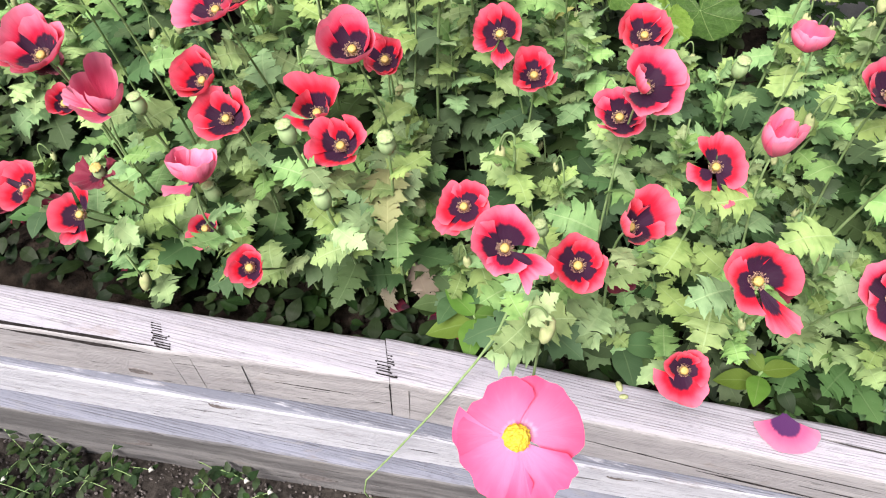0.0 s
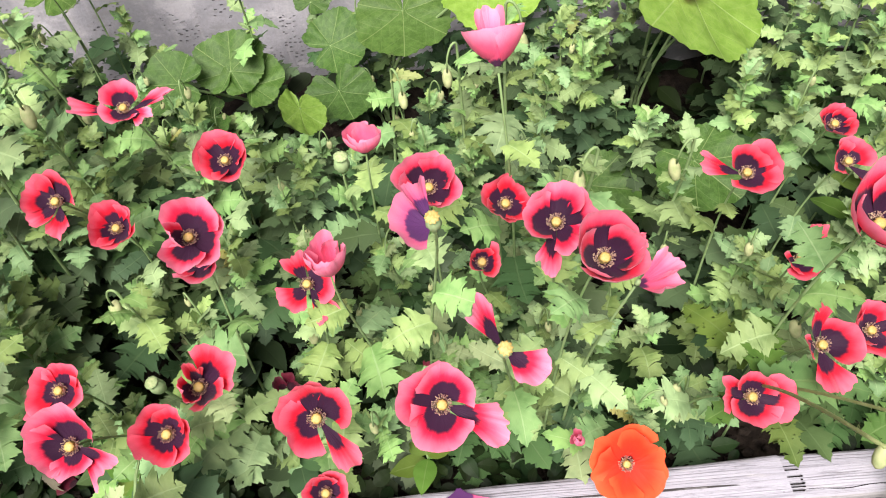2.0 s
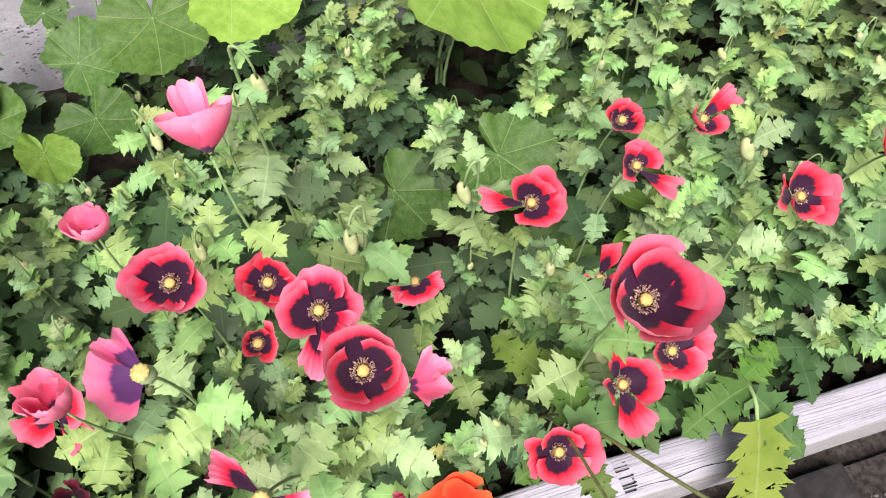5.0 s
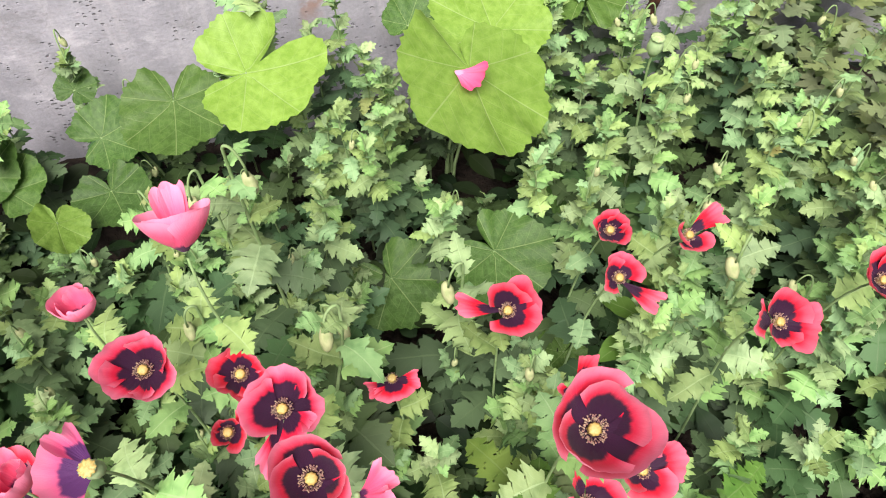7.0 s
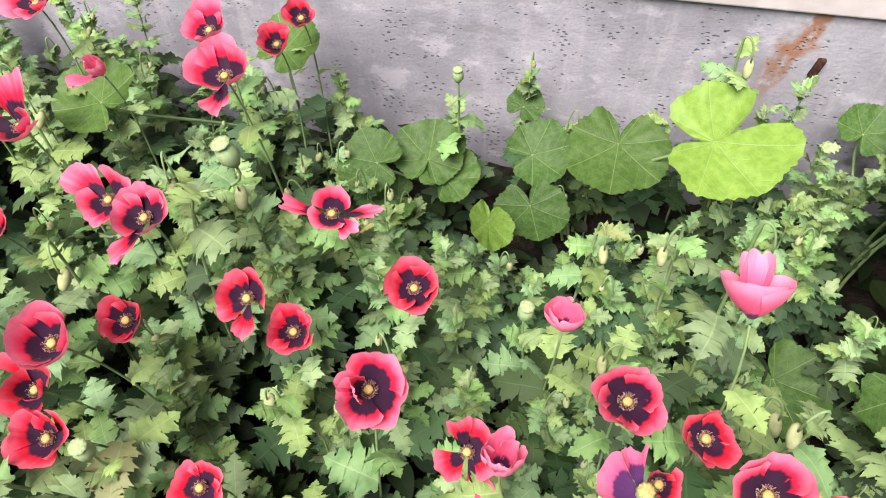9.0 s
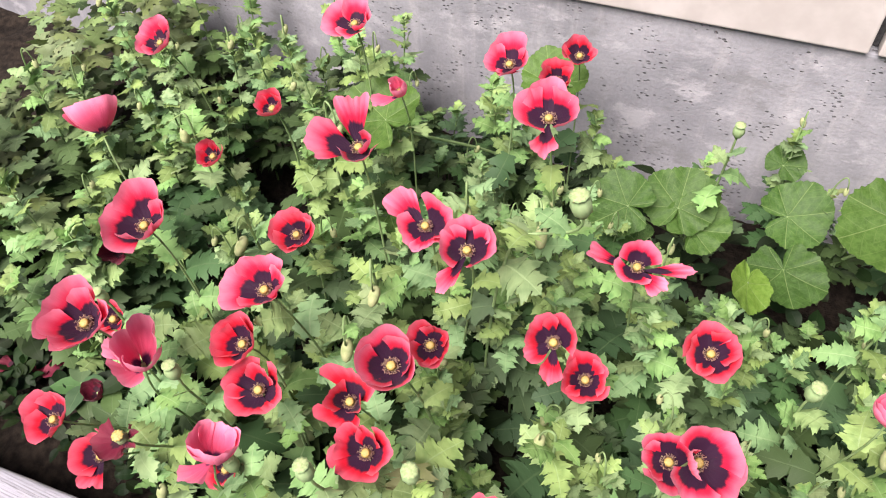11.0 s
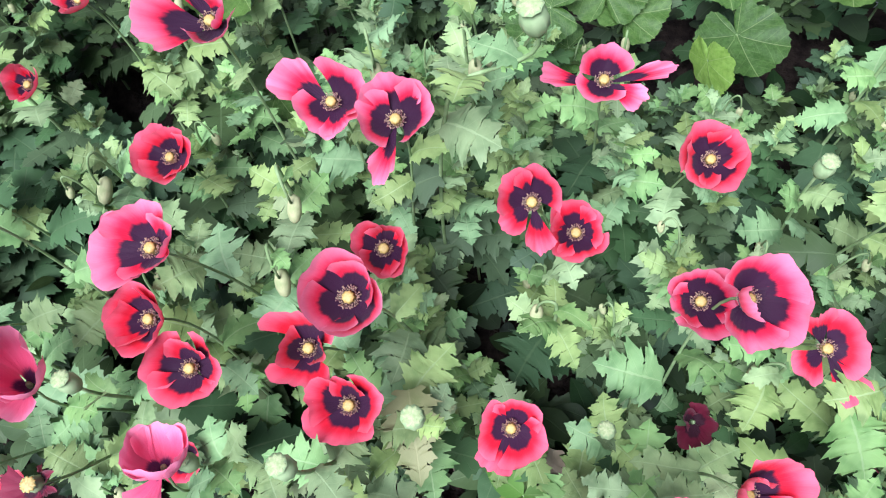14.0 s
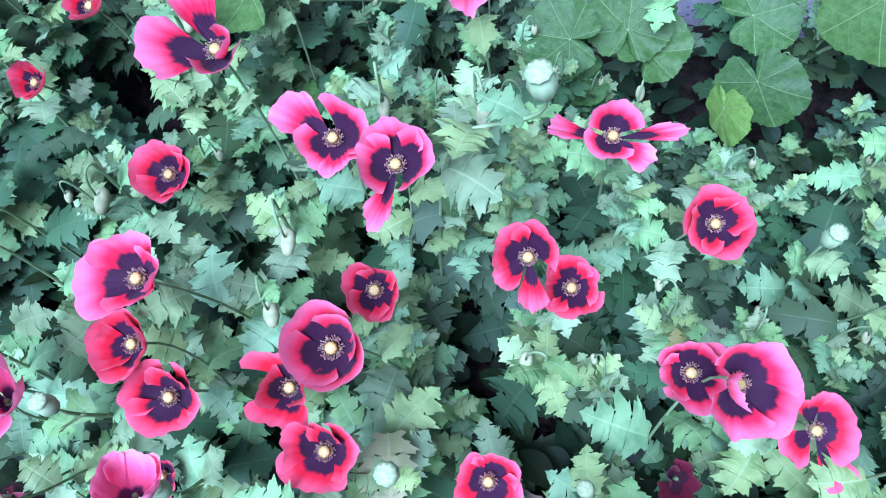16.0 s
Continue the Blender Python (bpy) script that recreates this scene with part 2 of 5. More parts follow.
    rel = calc(n, l, "SUBTRACT", calc(n, l, "MULTIPLY", grain, -0.7), calc(n, l, "ADD", calc(n, l, "MULTIPLY", split, 1.5), calc(n, l, "MULTIPLY", check, 1.2)))
    bumped(n, l, b, rel, 0.6, 0.003)
    return m


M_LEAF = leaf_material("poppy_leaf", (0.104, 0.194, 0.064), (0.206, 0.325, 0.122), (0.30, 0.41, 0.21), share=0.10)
# the poppy leaf colour darkened, to paint shade onto the lower leaves
M_LEAF_SHADED = leaf_material("shaded_poppy_leaf", (0.028, 0.062, 0.022), (0.062, 0.112, 0.044), (0.10, 0.15, 0.07), share=0.08)
M_LEAF_OLD = leaf_material("yellowing_poppy_leaf", (0.2016, 0.2576, 0.0672), (0.308, 0.336, 0.1232), (0.3472, 0.3584, 0.1792))
# very dark undergrowth green that stands for the shade between the plants
M_UNDER = leaf_material("shaded_undergrowth_leaf", (0.0060, 0.0150, 0.0045), (0.0140, 0.0300, 0.0085), (0.025, 0.045, 0.016), True)
M_BROAD = leaf_material("fresh_green_leaf", (0.0476, 0.1036, 0.02016), (0.0952, 0.168, 0.0392), (0.1568, 0.2296, 0.084))
M_STEM = plain_material("poppy_stem", (0.13, 0.21, 0.08), (0.21, 0.30, 0.14), 50.0, 0.7)
M_BUD = plain_material("bud_skin", (0.22, 0.27, 0.12), (0.34, 0.36, 0.19), 80.0, 0.7)
M_CAPSULE = plain_material("seed_capsule", (0.19, 0.29, 0.13), (0.29, 0.39, 0.20), 60.0, 0.75)
M_DISC = plain_material("stigma_disc", (0.2576, 0.1848, 0.0392), (0.392, 0.3192, 0.1064), 300.0, 0.6, 0.5, 0.001)
M_STAMEN = plain_material("stamen", (0.2016, 0.084, 0.1008), (0.4704, 0.392, 0.252), 260.0, 0.7)
M_CROWN = plain_material("capsule_crown", (0.20, 0.27, 0.12), (0.31, 0.36, 0.19), 260.0, 0.75)
M_FUZZ = plain_material("pollen_yellow", (0.4032, 0.2576, 0.0168), (0.4928, 0.392, 0.056), 400.0, 0.8, 0.6, 0.001)
DARK = (0.026, 0.006, 0.024)
M_PETAL = {
    "red": petal_material("red_petal", DARK, (0.50, 0.006, 0.022), (0.64, 0.028, 0.070), (0.72, 0.135, 0.200)),
    "rose": petal_material("rose_petal", DARK, (0.54, 0.008, 0.040), (0.68, 0.048, 0.125), (0.76, 0.215, 0.320)),
    "pink": petal_material("pink_petal", (0.07, 0.014, 0.06), (0.64, 0.07, 0.16), (0.70, 0.12, 0.23), (0.76, 0.25, 0.37), 0.20),
    "candy": petal_material("candy_pink_petal", (0.68, 0.28, 0.42), (0.66, 0.15, 0.29), (0.66, 0.090, 0.20), (0.66, 0.062, 0.155), 0.18),
    "orange": petal_material("orange_red_petal", (0.08, 0.006, 0.006), (0.58, 0.020, 0.008), (0.66, 0.042, 0.012), (0.72, 0.09, 0.03), 0.12),
    "violet": petal_material("violet_based_petal", (0.07, 0.020, 0.09), (0.56, 0.085, 0.20), (0.61, 0.115, 0.23), (0.65, 0.18, 0.29), 0.55),
    "wilted": petal_material("wilted_petal", (0.03, 0.006, 0.014), (0.11, 0.007, 0.022), (0.13, 0.010, 0.028), (0.16, 0.022, 0.04), 0.35, 0.2),
}
M_CONCRETE = concrete_material()
M_STONE = plain_material("pale_stone_cladding", (0.392, 0.364, 0.3472), (0.4704, 0.4424, 0.4256), 14.0, 0.8, 0.25, 0.002)
M_JOINT = plain_material("joint_sealant", (0.0392, 0.0392, 0.042), (0.0896, 0.0896, 0.0924), 90.0, 0.8)
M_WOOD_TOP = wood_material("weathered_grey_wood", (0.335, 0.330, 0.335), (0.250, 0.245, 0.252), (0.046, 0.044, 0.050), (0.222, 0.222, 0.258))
# the dark blue-grey ledge colour holds the shade under the upper timber
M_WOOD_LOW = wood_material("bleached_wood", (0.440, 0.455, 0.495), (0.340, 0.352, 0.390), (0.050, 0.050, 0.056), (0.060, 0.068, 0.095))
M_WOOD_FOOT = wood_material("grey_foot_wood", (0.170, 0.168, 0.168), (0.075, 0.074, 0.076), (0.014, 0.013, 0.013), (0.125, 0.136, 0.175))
M_KNOT = plain_material("wood_knot", (0.0728, 0.0644, 0.0616), (0.168, 0.1568, 0.1568), 160.0, 0.8)
M_SOIL = plain_material("garden_soil", (0.00784, 0.00616, 0.00504), (0.028, 0.02128, 0.01624), 45.0, 0.95, 0.9, 0.01)
M_GRAVEL = plain_material("gravel_path", (0.01232, 0.01064, 0.00952), (0.0448, 0.0392, 0.03472), 70.0, 0.95, 0.9, 0.006)
M_PEBBLE = plain_material("pebble", (0.0504, 0.0448, 0.0448), (0.1904, 0.1736, 0.1624), 60.0, 0.9)
M_SLAB = plain_material("dark_paving_slab", (0.01232, 0.01176, 0.01232), (0.0336, 0.03136, 0.02968), 30.0, 0.85)
M_WHITE = plain_material("white_floret", (0.392, 0.4032, 0.3472), (0.476, 0.4816, 0.4368), 90.0, 0.7)


def hollyhock_material():
    m, n, l, b = material("hollyhock_leaf", 0.5)
    u, v, uv = uv_parts(n, l)
    rnd = n.new("ShaderNodeObjectInfo").outputs["Random"]
    o = coords(n)
    blot = noisy(n, l, o, 8.0, 4)
    col = mixed(n, l, span(n, l, blot, 0.3, 0.7), (0.031, 0.080, 0.014), (0.056, 0.124, 0.025))
    attr = n.new("ShaderNodeAttribute")
    attr.attribute_type, attr.attribute_name = "OBJECT", "youth"
    col = mixed(n, l, attr.outputs["Fac"], col, mixed(n, l, span(n, l, blot, 0.3, 0.7), (0.140, 0.262, 0.030), (0.200, 0.335, 0.056)))
    # seven main veins from the stalk, and a net of finer ones between
    f = calc(n, l, "FRACT", calc(n, l, "MULTIPLY", u, 7.0))
    d = calc(n, l, "MULTIPLY", calc(n, l, "ABSOLUTE", calc(n, l, "SUBTRACT", f, 0.5)), calc(n, l, "ADD", v, 0.05))
    main = span(n, l, d, 0.004, 0.015, 1.0, 0.0)
    g = calc(n, l, "FRACT", calc(n, l, "MULTIPLY", calc(n, l, "SUBTRACT", v, calc(n, l, "MULTIPLY", d, 0.9)), 5.0))
    side = calc(n, l, "MULTIPLY", span(n, l, calc(n, l, "ABSOLUTE", calc(n, l, "SUBTRACT", g, 0.5)), 0.0, 0.08, 1.0, 0.0), 0.32)
    net = n.new("ShaderNodeTexVoronoi")
    net.feature = "DISTANCE_TO_EDGE"
    net.inputs["Scale"].default_value = 15.0
    l.new(o, net.inputs["Vector"])
    mesh = span(n, l, net.outputs[0], 0.0, 0.10, 0.16, 0.0)
    vein = calc(n, l, "MAXIMUM", calc(n, l, "MAXIMUM", main, side), mesh)
    col = mixed(n, l, calc(n, l, "MULTIPLY", vein, 0.46), col, (0.2576, 0.3472, 0.1344))
    hue = n.new("ShaderNodeHueSaturation")
    l.new(col, hue.inputs["Color"])
    l.new(span(n, l, rnd, 0.0, 1.0, 0.85, 1.15), hue.inputs["Value"])
    bumped(n, l, b, calc(n, l, "SUBTRACT", calc(n, l, "MULTIPLY", noisy(n, l, o, 9.0, 3), 0.9), calc(n, l, "MULTIPLY", vein, 0.8)), 0.32, 0.004)
    b.inputs["Specular IOR Level"].default_value = 0.25
    thin_leaf(m, n, l, b, hue.outputs[0], 0.3)
    return m


M_HOLLY = hollyhock_material()


# ---- building helpers ----
def mesh_of(name, verts, faces, uvs=None, smooth=True):
    me = bpy.data.meshes.new(name)
    me.from_pydata([tuple(v) for v in verts], [], faces)
    if uvs is not None:
        lay = me.uv_layers.new(name="UVMap")
        for lp in me.loops:
            lay.data[lp.index].uv = uvs[lp.vertex_index]
    if smooth:
        me.polygons.foreach_set("use_smooth", [True] * len(me.polygons))
    me.update()
    return me


def put(name, me, mat, parent=None, m=None, label=""):
    """Links a mesh as one object, under a parent where one is given."""
    ob = new(name, me)
    if mat is not None and not me.materials:
        me.materials.append(mat)
    if parent is not None:
        ob.parent = parent
    if m is not None:
        ob.matrix_basis = m
    return tagged(ob, label)


def from_bm(name, bm, mat, smooth=False):
    me = bpy.data.meshes.new(name)
    bm.to_mesh(me)
    bm.free()
    if smooth:
        me.polygons.foreach_set("use_smooth", [True] * len(me.polygons))
    me.materials.append(mat)
    return me


def tube(points, r0, r1, sides=6):
    """Verts and faces of a tapered stalk along points."""
    verts, faces = [], []
    pts = [Vector(p) for p in points]
    for i, p in enumerate(pts):
        d = (pts[min(i + 1, len(pts) - 1)] - pts[max(i - 1, 0)]).normalized()
        a = d.orthogonal().normalized() if i == 0 else (a - d * a.dot(d)).normalized()
        b = d.cross(a)
        r = r0 + (r1 - r0) * i / (len(pts) - 1)
        for k in range(sides):
            t = 2 * math.pi * k / sides
            verts.append(p + a * r * math.cos(t) + b * r * math.sin(t))
    for i in range(len(pts) - 1):
        for k in range(sides):
            q = (k + 1) % sides
            faces.append((i * sides + k, i * sides + q, (i + 1) * sides + q, (i + 1) * sides + k))
    faces.append(tuple(range((len(pts) - 1) * sides, len(pts) * sides)))
    return verts, faces


def bezier(a, b, c, d, steps=10):
    a, b, c, d = Vector(a), Vector(b), Vector(c), Vector(d)
    return [a * (1 - t) ** 3 + b * 3 * t * (1 - t) ** 2 + c * 3 * t * t * (1 - t) + d * t ** 3 for t in [i / steps for i in range(steps + 1)]]


def lathe(profile, sides=14, ribs=0, depth=0.0):
    """Verts and faces of a turned body; profile: (radius, height) from bottom to top."""
    verts, faces = [], []
    for r, z in profile:
        for k in range(sides):
            t = 2 * math.pi * k / sides
            q = r * (1 + depth * math.cos(ribs * t)) if ribs else r
            verts.append((q * math.cos(t), q * math.sin(t), z))
    for i in range(len(profile) - 1):
        for k in range(sides):
            q = (k + 1) % sides
            faces.append((i * sides + k, i * sides + q, (i + 1) * sides + q, (i + 1) * sides + k))
    faces.append(tuple(range(sides))[::-1])
    faces.append(tuple(range((len(profile) - 1) * sides, len(profile) * sides)))
    return verts, faces


def poppy_leaf(rng, lobes=4, width=0.30, arch=0.28, wave=0.05, fine=True):
    """A leaf of length 1 along x, face up: pointed lobes that lean forward, each with sharp teeth, along a flat, gently waved blade."""
    verts, faces, uvs = [], [], []
    ph, ph2 = rng.uniform(0, 6.28), rng.uniform(0, 6.28)
    bend, fold = rng.uniform(-0.16, 0.16), rng.uniform(0.0, 0.34)
    # along one lobe: share of its length, share of the blade's half width
    lobe = ((0.00, 0.56), (0.12, 0.68), (0.22, 0.88), (0.29, 0.76), (0.43, 0.93), (0.56, 1.20), (0.65, 0.94), (0.76, 0.95), (0.86, 0.68)) if fine else ((0.0, 0.5), (0.55, 1.1), (0.85, 0.7))
    margins = []
    for side in (-1, 1):
        line = [(0.0, 0.05), (-0.03, 0.16), (0.02, 0.22)]
        for i in range(lobes):
            deep, grow = rng.uniform(0.85, 1.1), rng.uniform(0.86, 1.12)
            for q, w in lobe:
                u = 0.05 + 0.70 * (i + q) / lobes
                body = width * (0.62 + 0.52 * math.sin(math.pi * min(1.0, 0.15 + u)))
                w = w * grow if w > 0.7 else w * deep
                line.append((u + 0.14 * w * (0.4 + 0.6 * q) + rng.uniform(-0.008, 0.008), body * w * (1.0 - 0.35 * u * u)))
        line += [(0.80, 0.11), (0.86, 0.17), (0.88, 0.12), (0.93, 0.10), (0.945, 0.055), (1.0, 0.0)] if fine else [(0.8, 0.12), (0.88, 0.15), (1.0, 0.0)]
        margins.append(line)
    count = len(margins[0])

    def blade(u, y):
        z = -arch * max(0.0, u) ** 2 + fold * abs(y) - 0.55 * y * y
        z += wave * min(1.3, (abs(y) / 0.36) ** 2) * math.sin(7.5 * u + ph + (1.3 if y > 0 else 0)) + 0.35 * wave * math.sin(6 * u + ph2)
        return (u, y + bend * u * u, z)

    cols = (-1.0, -0.5, 0.0, 0.5, 1.0)
    for i in range(count):
        t = i / (count - 1)
        rib = 0.99 * t ** 0.92
        for c in cols:
            u, w = margins[c > 0][i]
            k = abs(c)
            verts.append(blade(rib + (u - rib) * k, w * c))
            uvs.append((0.5 + 0.5 * c, t))
    n = len(cols)
    for i in range(count - 1):
        for j in range(n - 1):
            k = i * n + j
            faces.append((k, k + n, k + n + 1, k + 1))
    return verts, faces, uvs


def petal_mesh(rng, length, half, e0, e1, crinkle=1.0, rows=12, cols=22):
    """A fan-shaped petal that rises from the flower's base towards +x; half: its half angle, e0 and e1: degrees of rise at base and rim."""
    verts, faces, uvs = [], [], []
    p1, p2, p3 = (rng.uniform(0, 6.28) for _ in range(3))
    notch = rng.uniform(-0.04, 0.10)
    corner = rng.uniform(-0.18, 0.18) * crinkle
    curl = [rng.uniform(-0.06, 0.11) * min(1.0, crinkle) for _ in range(2)]
    prof = [(0.004, 0.0)]
    steps = 24
    for i in range(steps):
        v = (i + 0.5) / steps
        e = radians(e0 + (e1 - e0) * v ** 1.15)
        prof.append((prof[-1][0] + math.cos(e) / steps * length, prof[-1][1] + math.sin(e) / steps * length))
    for i in range(rows + 1):
        v = i / rows
        for j in range(cols + 1):
            s = 2 * j / cols - 1
            edge = 1 - 0.07 * abs(s) ** 2.2 - 0.13 * abs(s) ** 6 - notch * math.exp(-(s * 5) ** 2)
            edge *= 1 + corner * s ** 3 + 0.075 * crinkle * math.sin(3.6 * s + p1) + 0.030 * crinkle * math.sin(17 * s + p2)
            q = min(1.0, v * edge) * steps
            k = min(int(q), steps - 1)
            r = prof[k][0] + (prof[k + 1][0] - prof[k][0]) * (q - k)
            z = prof[k][1] + (prof[k + 1][1] - prof[k][1]) * (q - k)
            th = radians(half) * s * (0.70 + 0.62 * v - 0.24 * v * v)
            e = radians(e0 + (e1 - e0) * v)
            w = length * crinkle * (0.075 * v ** 2 * math.sin(4.2 * s + p3) + 0.028 * v ** 3 * math.sin(9 * s + p1) + 0.012 * v * math.sin(23 * s + p2 + 3 * v))
            w += length * (0.03 * v * s * s + curl[s > 0] * v ** 2 * abs(s) ** 3)
            rr, zz = r - w * math.sin(e), z + w * math.cos(e)
            verts.append((rr * math.cos(th), rr * math.sin(th), zz))
            uvs.append((0.5 + 0.5 * s, v))
    for i in range(rows):
        for j in range(cols):
            k = i * (cols + 1) + j
            faces.append((k, k + cols + 1, k + cols + 2, k + 1))
    return verts, faces, uvs


RNG = random.Random(11)
LEAVES = [mesh_of("poppy_leaf", *poppy_leaf(RNG, RNG.choice((2, 3, 3, 3)), RNG.uniform(0.30, 0.43), RNG.uniform(0.0, 0.55), RNG.uniform(0.03, 0.10))) for _ in range(16)]
LOWER_SHAPES = [poppy_leaf(RNG, RNG.choice((2, 3)), RNG.uniform(0.30, 0.40), RNG.uniform(0.1, 0.45), 0.05) for _ in range(8)]
OLD_LEAF = mesh_of("old_leaf", *poppy_leaf(RNG, 4, 0.30, 0.5))
for me in LEAVES:
    me.materials.append(M_LEAF)
OLD_LEAF.materials.append(M_LEAF_OLD)

v, f = lathe([(0.0030, -0.006), (0.0055, -0.004), (0.0062, 0.002), (0.0056, 0.006), (0.0064, 0.008), (0.0052, 0.0095), (0.0028, 0.0104)], 18, 9, 0.08)
HEAD = mesh_of("flower_head", v, f)
HEAD.materials.append(M_DISC)
v, f = lathe([(0.002, -0.006), (0.0034, -0.003), (0.0032, 0.002), (0.001, 0.004)], 8)
CORE = mesh_of("flower_head", v, f)
CORE.materials.append(M_CAPSULE)


def stamen_mesh(count=74):
    rng = random.Random(5)
    verts, faces = [], []
    for i in range(count):
        t = 2 * math.pi * i / count + rng.uniform(-0.1, 0.1)
        r = rng.uniform(0.0066, 0.0114)
        h = rng.uniform(0.002, 0.009)
        a = Vector((0.006 * math.cos(t), 0.006 * math.sin(t), -0.002))
        b = Vector((r * math.cos(t), r * math.sin(t), h))
        c = b + Vector((math.cos(t), math.sin(t), 0.5)) * 0.0013
        w = Vector((-math.sin(t), math.cos(t), 0))
        k = len(verts)
        verts += [a - w * 0.0002, a + w * 0.0002, b - w * 0.0003, b + w * 0.0003, b - w * 0.0007 + Vector((0, 0, 0.001)), b + w * 0.0007 + Vector((0, 0, 0.001)), c - w * 0.0007, c + w * 0.0007, (b + c) / 2 + Vector((0, 0, 0.002))]
        faces += [(k, k + 1, k + 3, k + 2), (k + 4, k + 5, k + 8), (k + 5, k + 7, k + 8), (k + 7, k + 6, k + 8), (k + 6, k + 4, k + 8)]
    me = mesh_of("stamen_ring", verts, faces, None, False)
    me.materials.append(M_STAMEN)
    return me


STAMENS = stamen_mesh()
v, f = lathe([(0.002, -0.022), (0.006, -0.020), (0.0115, -0.010), (0.0125, 0.0), (0.0105, 0.009), (0.0075, 0.0125), (0.0110, 0.0145), (0.0115, 0.0162), (0.004, 0.0175)], 18, 9, 0.05)
CAPSULE = mesh_of("seed_capsule", v, f)
CAPSULE.materials.append(M_CAPSULE)
POD = mesh_of("seed_capsule", [(x * 0.72, y * 0.72, z * 0.8) for x, y, z in v], f)
POD.materials.append(M_CAPSULE)
v, f = lathe([(0.0060, 0.0125), (0.0100, 0.0150), (0.0104, 0.0162), (0.0085, 0.0172), (0.0040, 0.0180), (0.001, 0.0182)], 40, 10, 0.13)
CROWN = mesh_of("crown", v, f)
CROWN.materials.append(M_CROWN)
SMALL_CROWN = mesh_of("crown", [(x * 0.78, y * 0.78, z * 0.81) for x, y, z in v], f)
SMALL_CROWN.materials.append(M_DISC)
v, f = lathe([(0.0015, -0.016), (0.006, -0.013), (0.0085, -0.005), (0.0086, 0.003), (0.006, 0.011), (0.002, 0.0145)], 10)
BUD = mesh_of("flower_bud", v, f)
BUD.materials.append(M_BUD)

bm = bmesh.new()
bmesh.ops.create_icosphere(bm, subdivisions=4, radius=0.0135)
for q in bm.verts:
    q.co *= 1 + 0.22 * max(0.0, noise.noise(q.co * 900)) + 0.10 * noise.noise(q.co * 300)
    q.co.z = q.co.z * 0.75 + 0.003
FUZZ = from_bm("flower_head", bm, M_FUZZ)



def edge_top(x):
    """How high the timber edging stands at x: it falls slowly along the bed."""
    return 0.30 + 0.085 * (1.11 - x)


def soil_z(x):
    return 0.21 + 0.07 * max(-0.9, min(2.2, 1.11 - x))



def axes(pos, n, spin=0.0):
    """A pose at pos whose z points along n and whose x points to world x."""
    n = Vector(n).normalized()
    x = Vector((1, 0, 0))
    x = (x - n * x.dot(n)).normalized()
    y = n.cross(x)
    m = Matrix((x, y, n)).transposed().to_4x4()
    return Matrix.Translation(pos) @ m @ pose(0, 0, 0, 0, 0, spin)


OPEN_FLOWERS = []
TO_CAMERA = Vector((0, -0.55, 0.83)).normalized()


def leaf_on(parent, rng, at, az, length, rise, roll=0.0, old=False):
    me = OLD_LEAF if old else rng.choice(LEAVES)
    m = pose(at[0], at[1], at[2], roll, -rise, az) @ Matrix.Diagonal((length, length, length, 1))
    # leaves between a flower and the camera are left out to fit the view
    for share in (0.35, 0.7, 1.0):
        q = parent.location + m @ Vector((share, 0, 0))
        for p, radius in OPEN_FLOWERS:
            d = q - p
            up = d.dot(TO_CAMERA)
            if -0.01 < up < 0.16 and (d - TO_CAMERA * up).length < radius * 0.95:
                return None
    return put("leaf", me, None, parent, m, "pale yellowing leaf" if old else "")


def stem_on(parent, pts, r0=0.0026, r1=0.0016, name="stem"):
    v, f = tube(pts, r0, r1)
    return put(name, mesh_of(name, v, f), M_STEM, parent)


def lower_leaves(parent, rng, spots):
    """The leaves low on a plant, half hidden, coloured darker for shade, as one part; spots: (place, turn, length,
    rise).
    """
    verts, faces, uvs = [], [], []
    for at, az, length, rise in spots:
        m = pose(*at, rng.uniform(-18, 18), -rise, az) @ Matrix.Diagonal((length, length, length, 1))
        lv, lf, lu = rng.choice(LOWER_SHAPES)
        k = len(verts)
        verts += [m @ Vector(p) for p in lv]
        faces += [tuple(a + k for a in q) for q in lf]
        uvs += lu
    put("lower_leaves", mesh_of("lower_leaves", verts, faces, uvs), M_LEAF_SHADED, parent, None, "lower leaves with shade put into their green")


def leaves_up(parent, rng, pts, count, lo, hi, big, small, shaded=0, lift=40):
    """Leaves in a spiral along a stem; shade is painted into the lowest ones, darker than the waxy young ones above."""
    az = rng.uniform(0, 360)
    low = []
    for i in range(count):
        f = lo + (hi - lo) * i / max(1, count - 1) + rng.uniform(-0.02, 0.02)
        q = max(0.0, min(0.999, f)) * (len(pts) - 1)
        k = int(q)
        at = pts[k].lerp(pts[min(k + 1, len(pts) - 1)], q - k)
        size = big + (small - big) * (i / max(1, count - 1)) ** 0.8
        az += 137.5 + rng.uniform(-22, 22)
        size, rise = size * rng.uniform(0.80, 1.20), rng.uniform(-14, 32) + lift * (i / count) ** 2
        if i < shaded:
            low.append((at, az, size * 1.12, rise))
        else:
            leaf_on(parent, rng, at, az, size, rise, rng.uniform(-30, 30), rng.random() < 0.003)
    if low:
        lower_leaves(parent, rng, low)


def thing(name, pos, label, category, group=""):
    e = new(name)
    e.empty_display_size = 0.05
    e.location = pos
    return tagged(e, label, category, group)


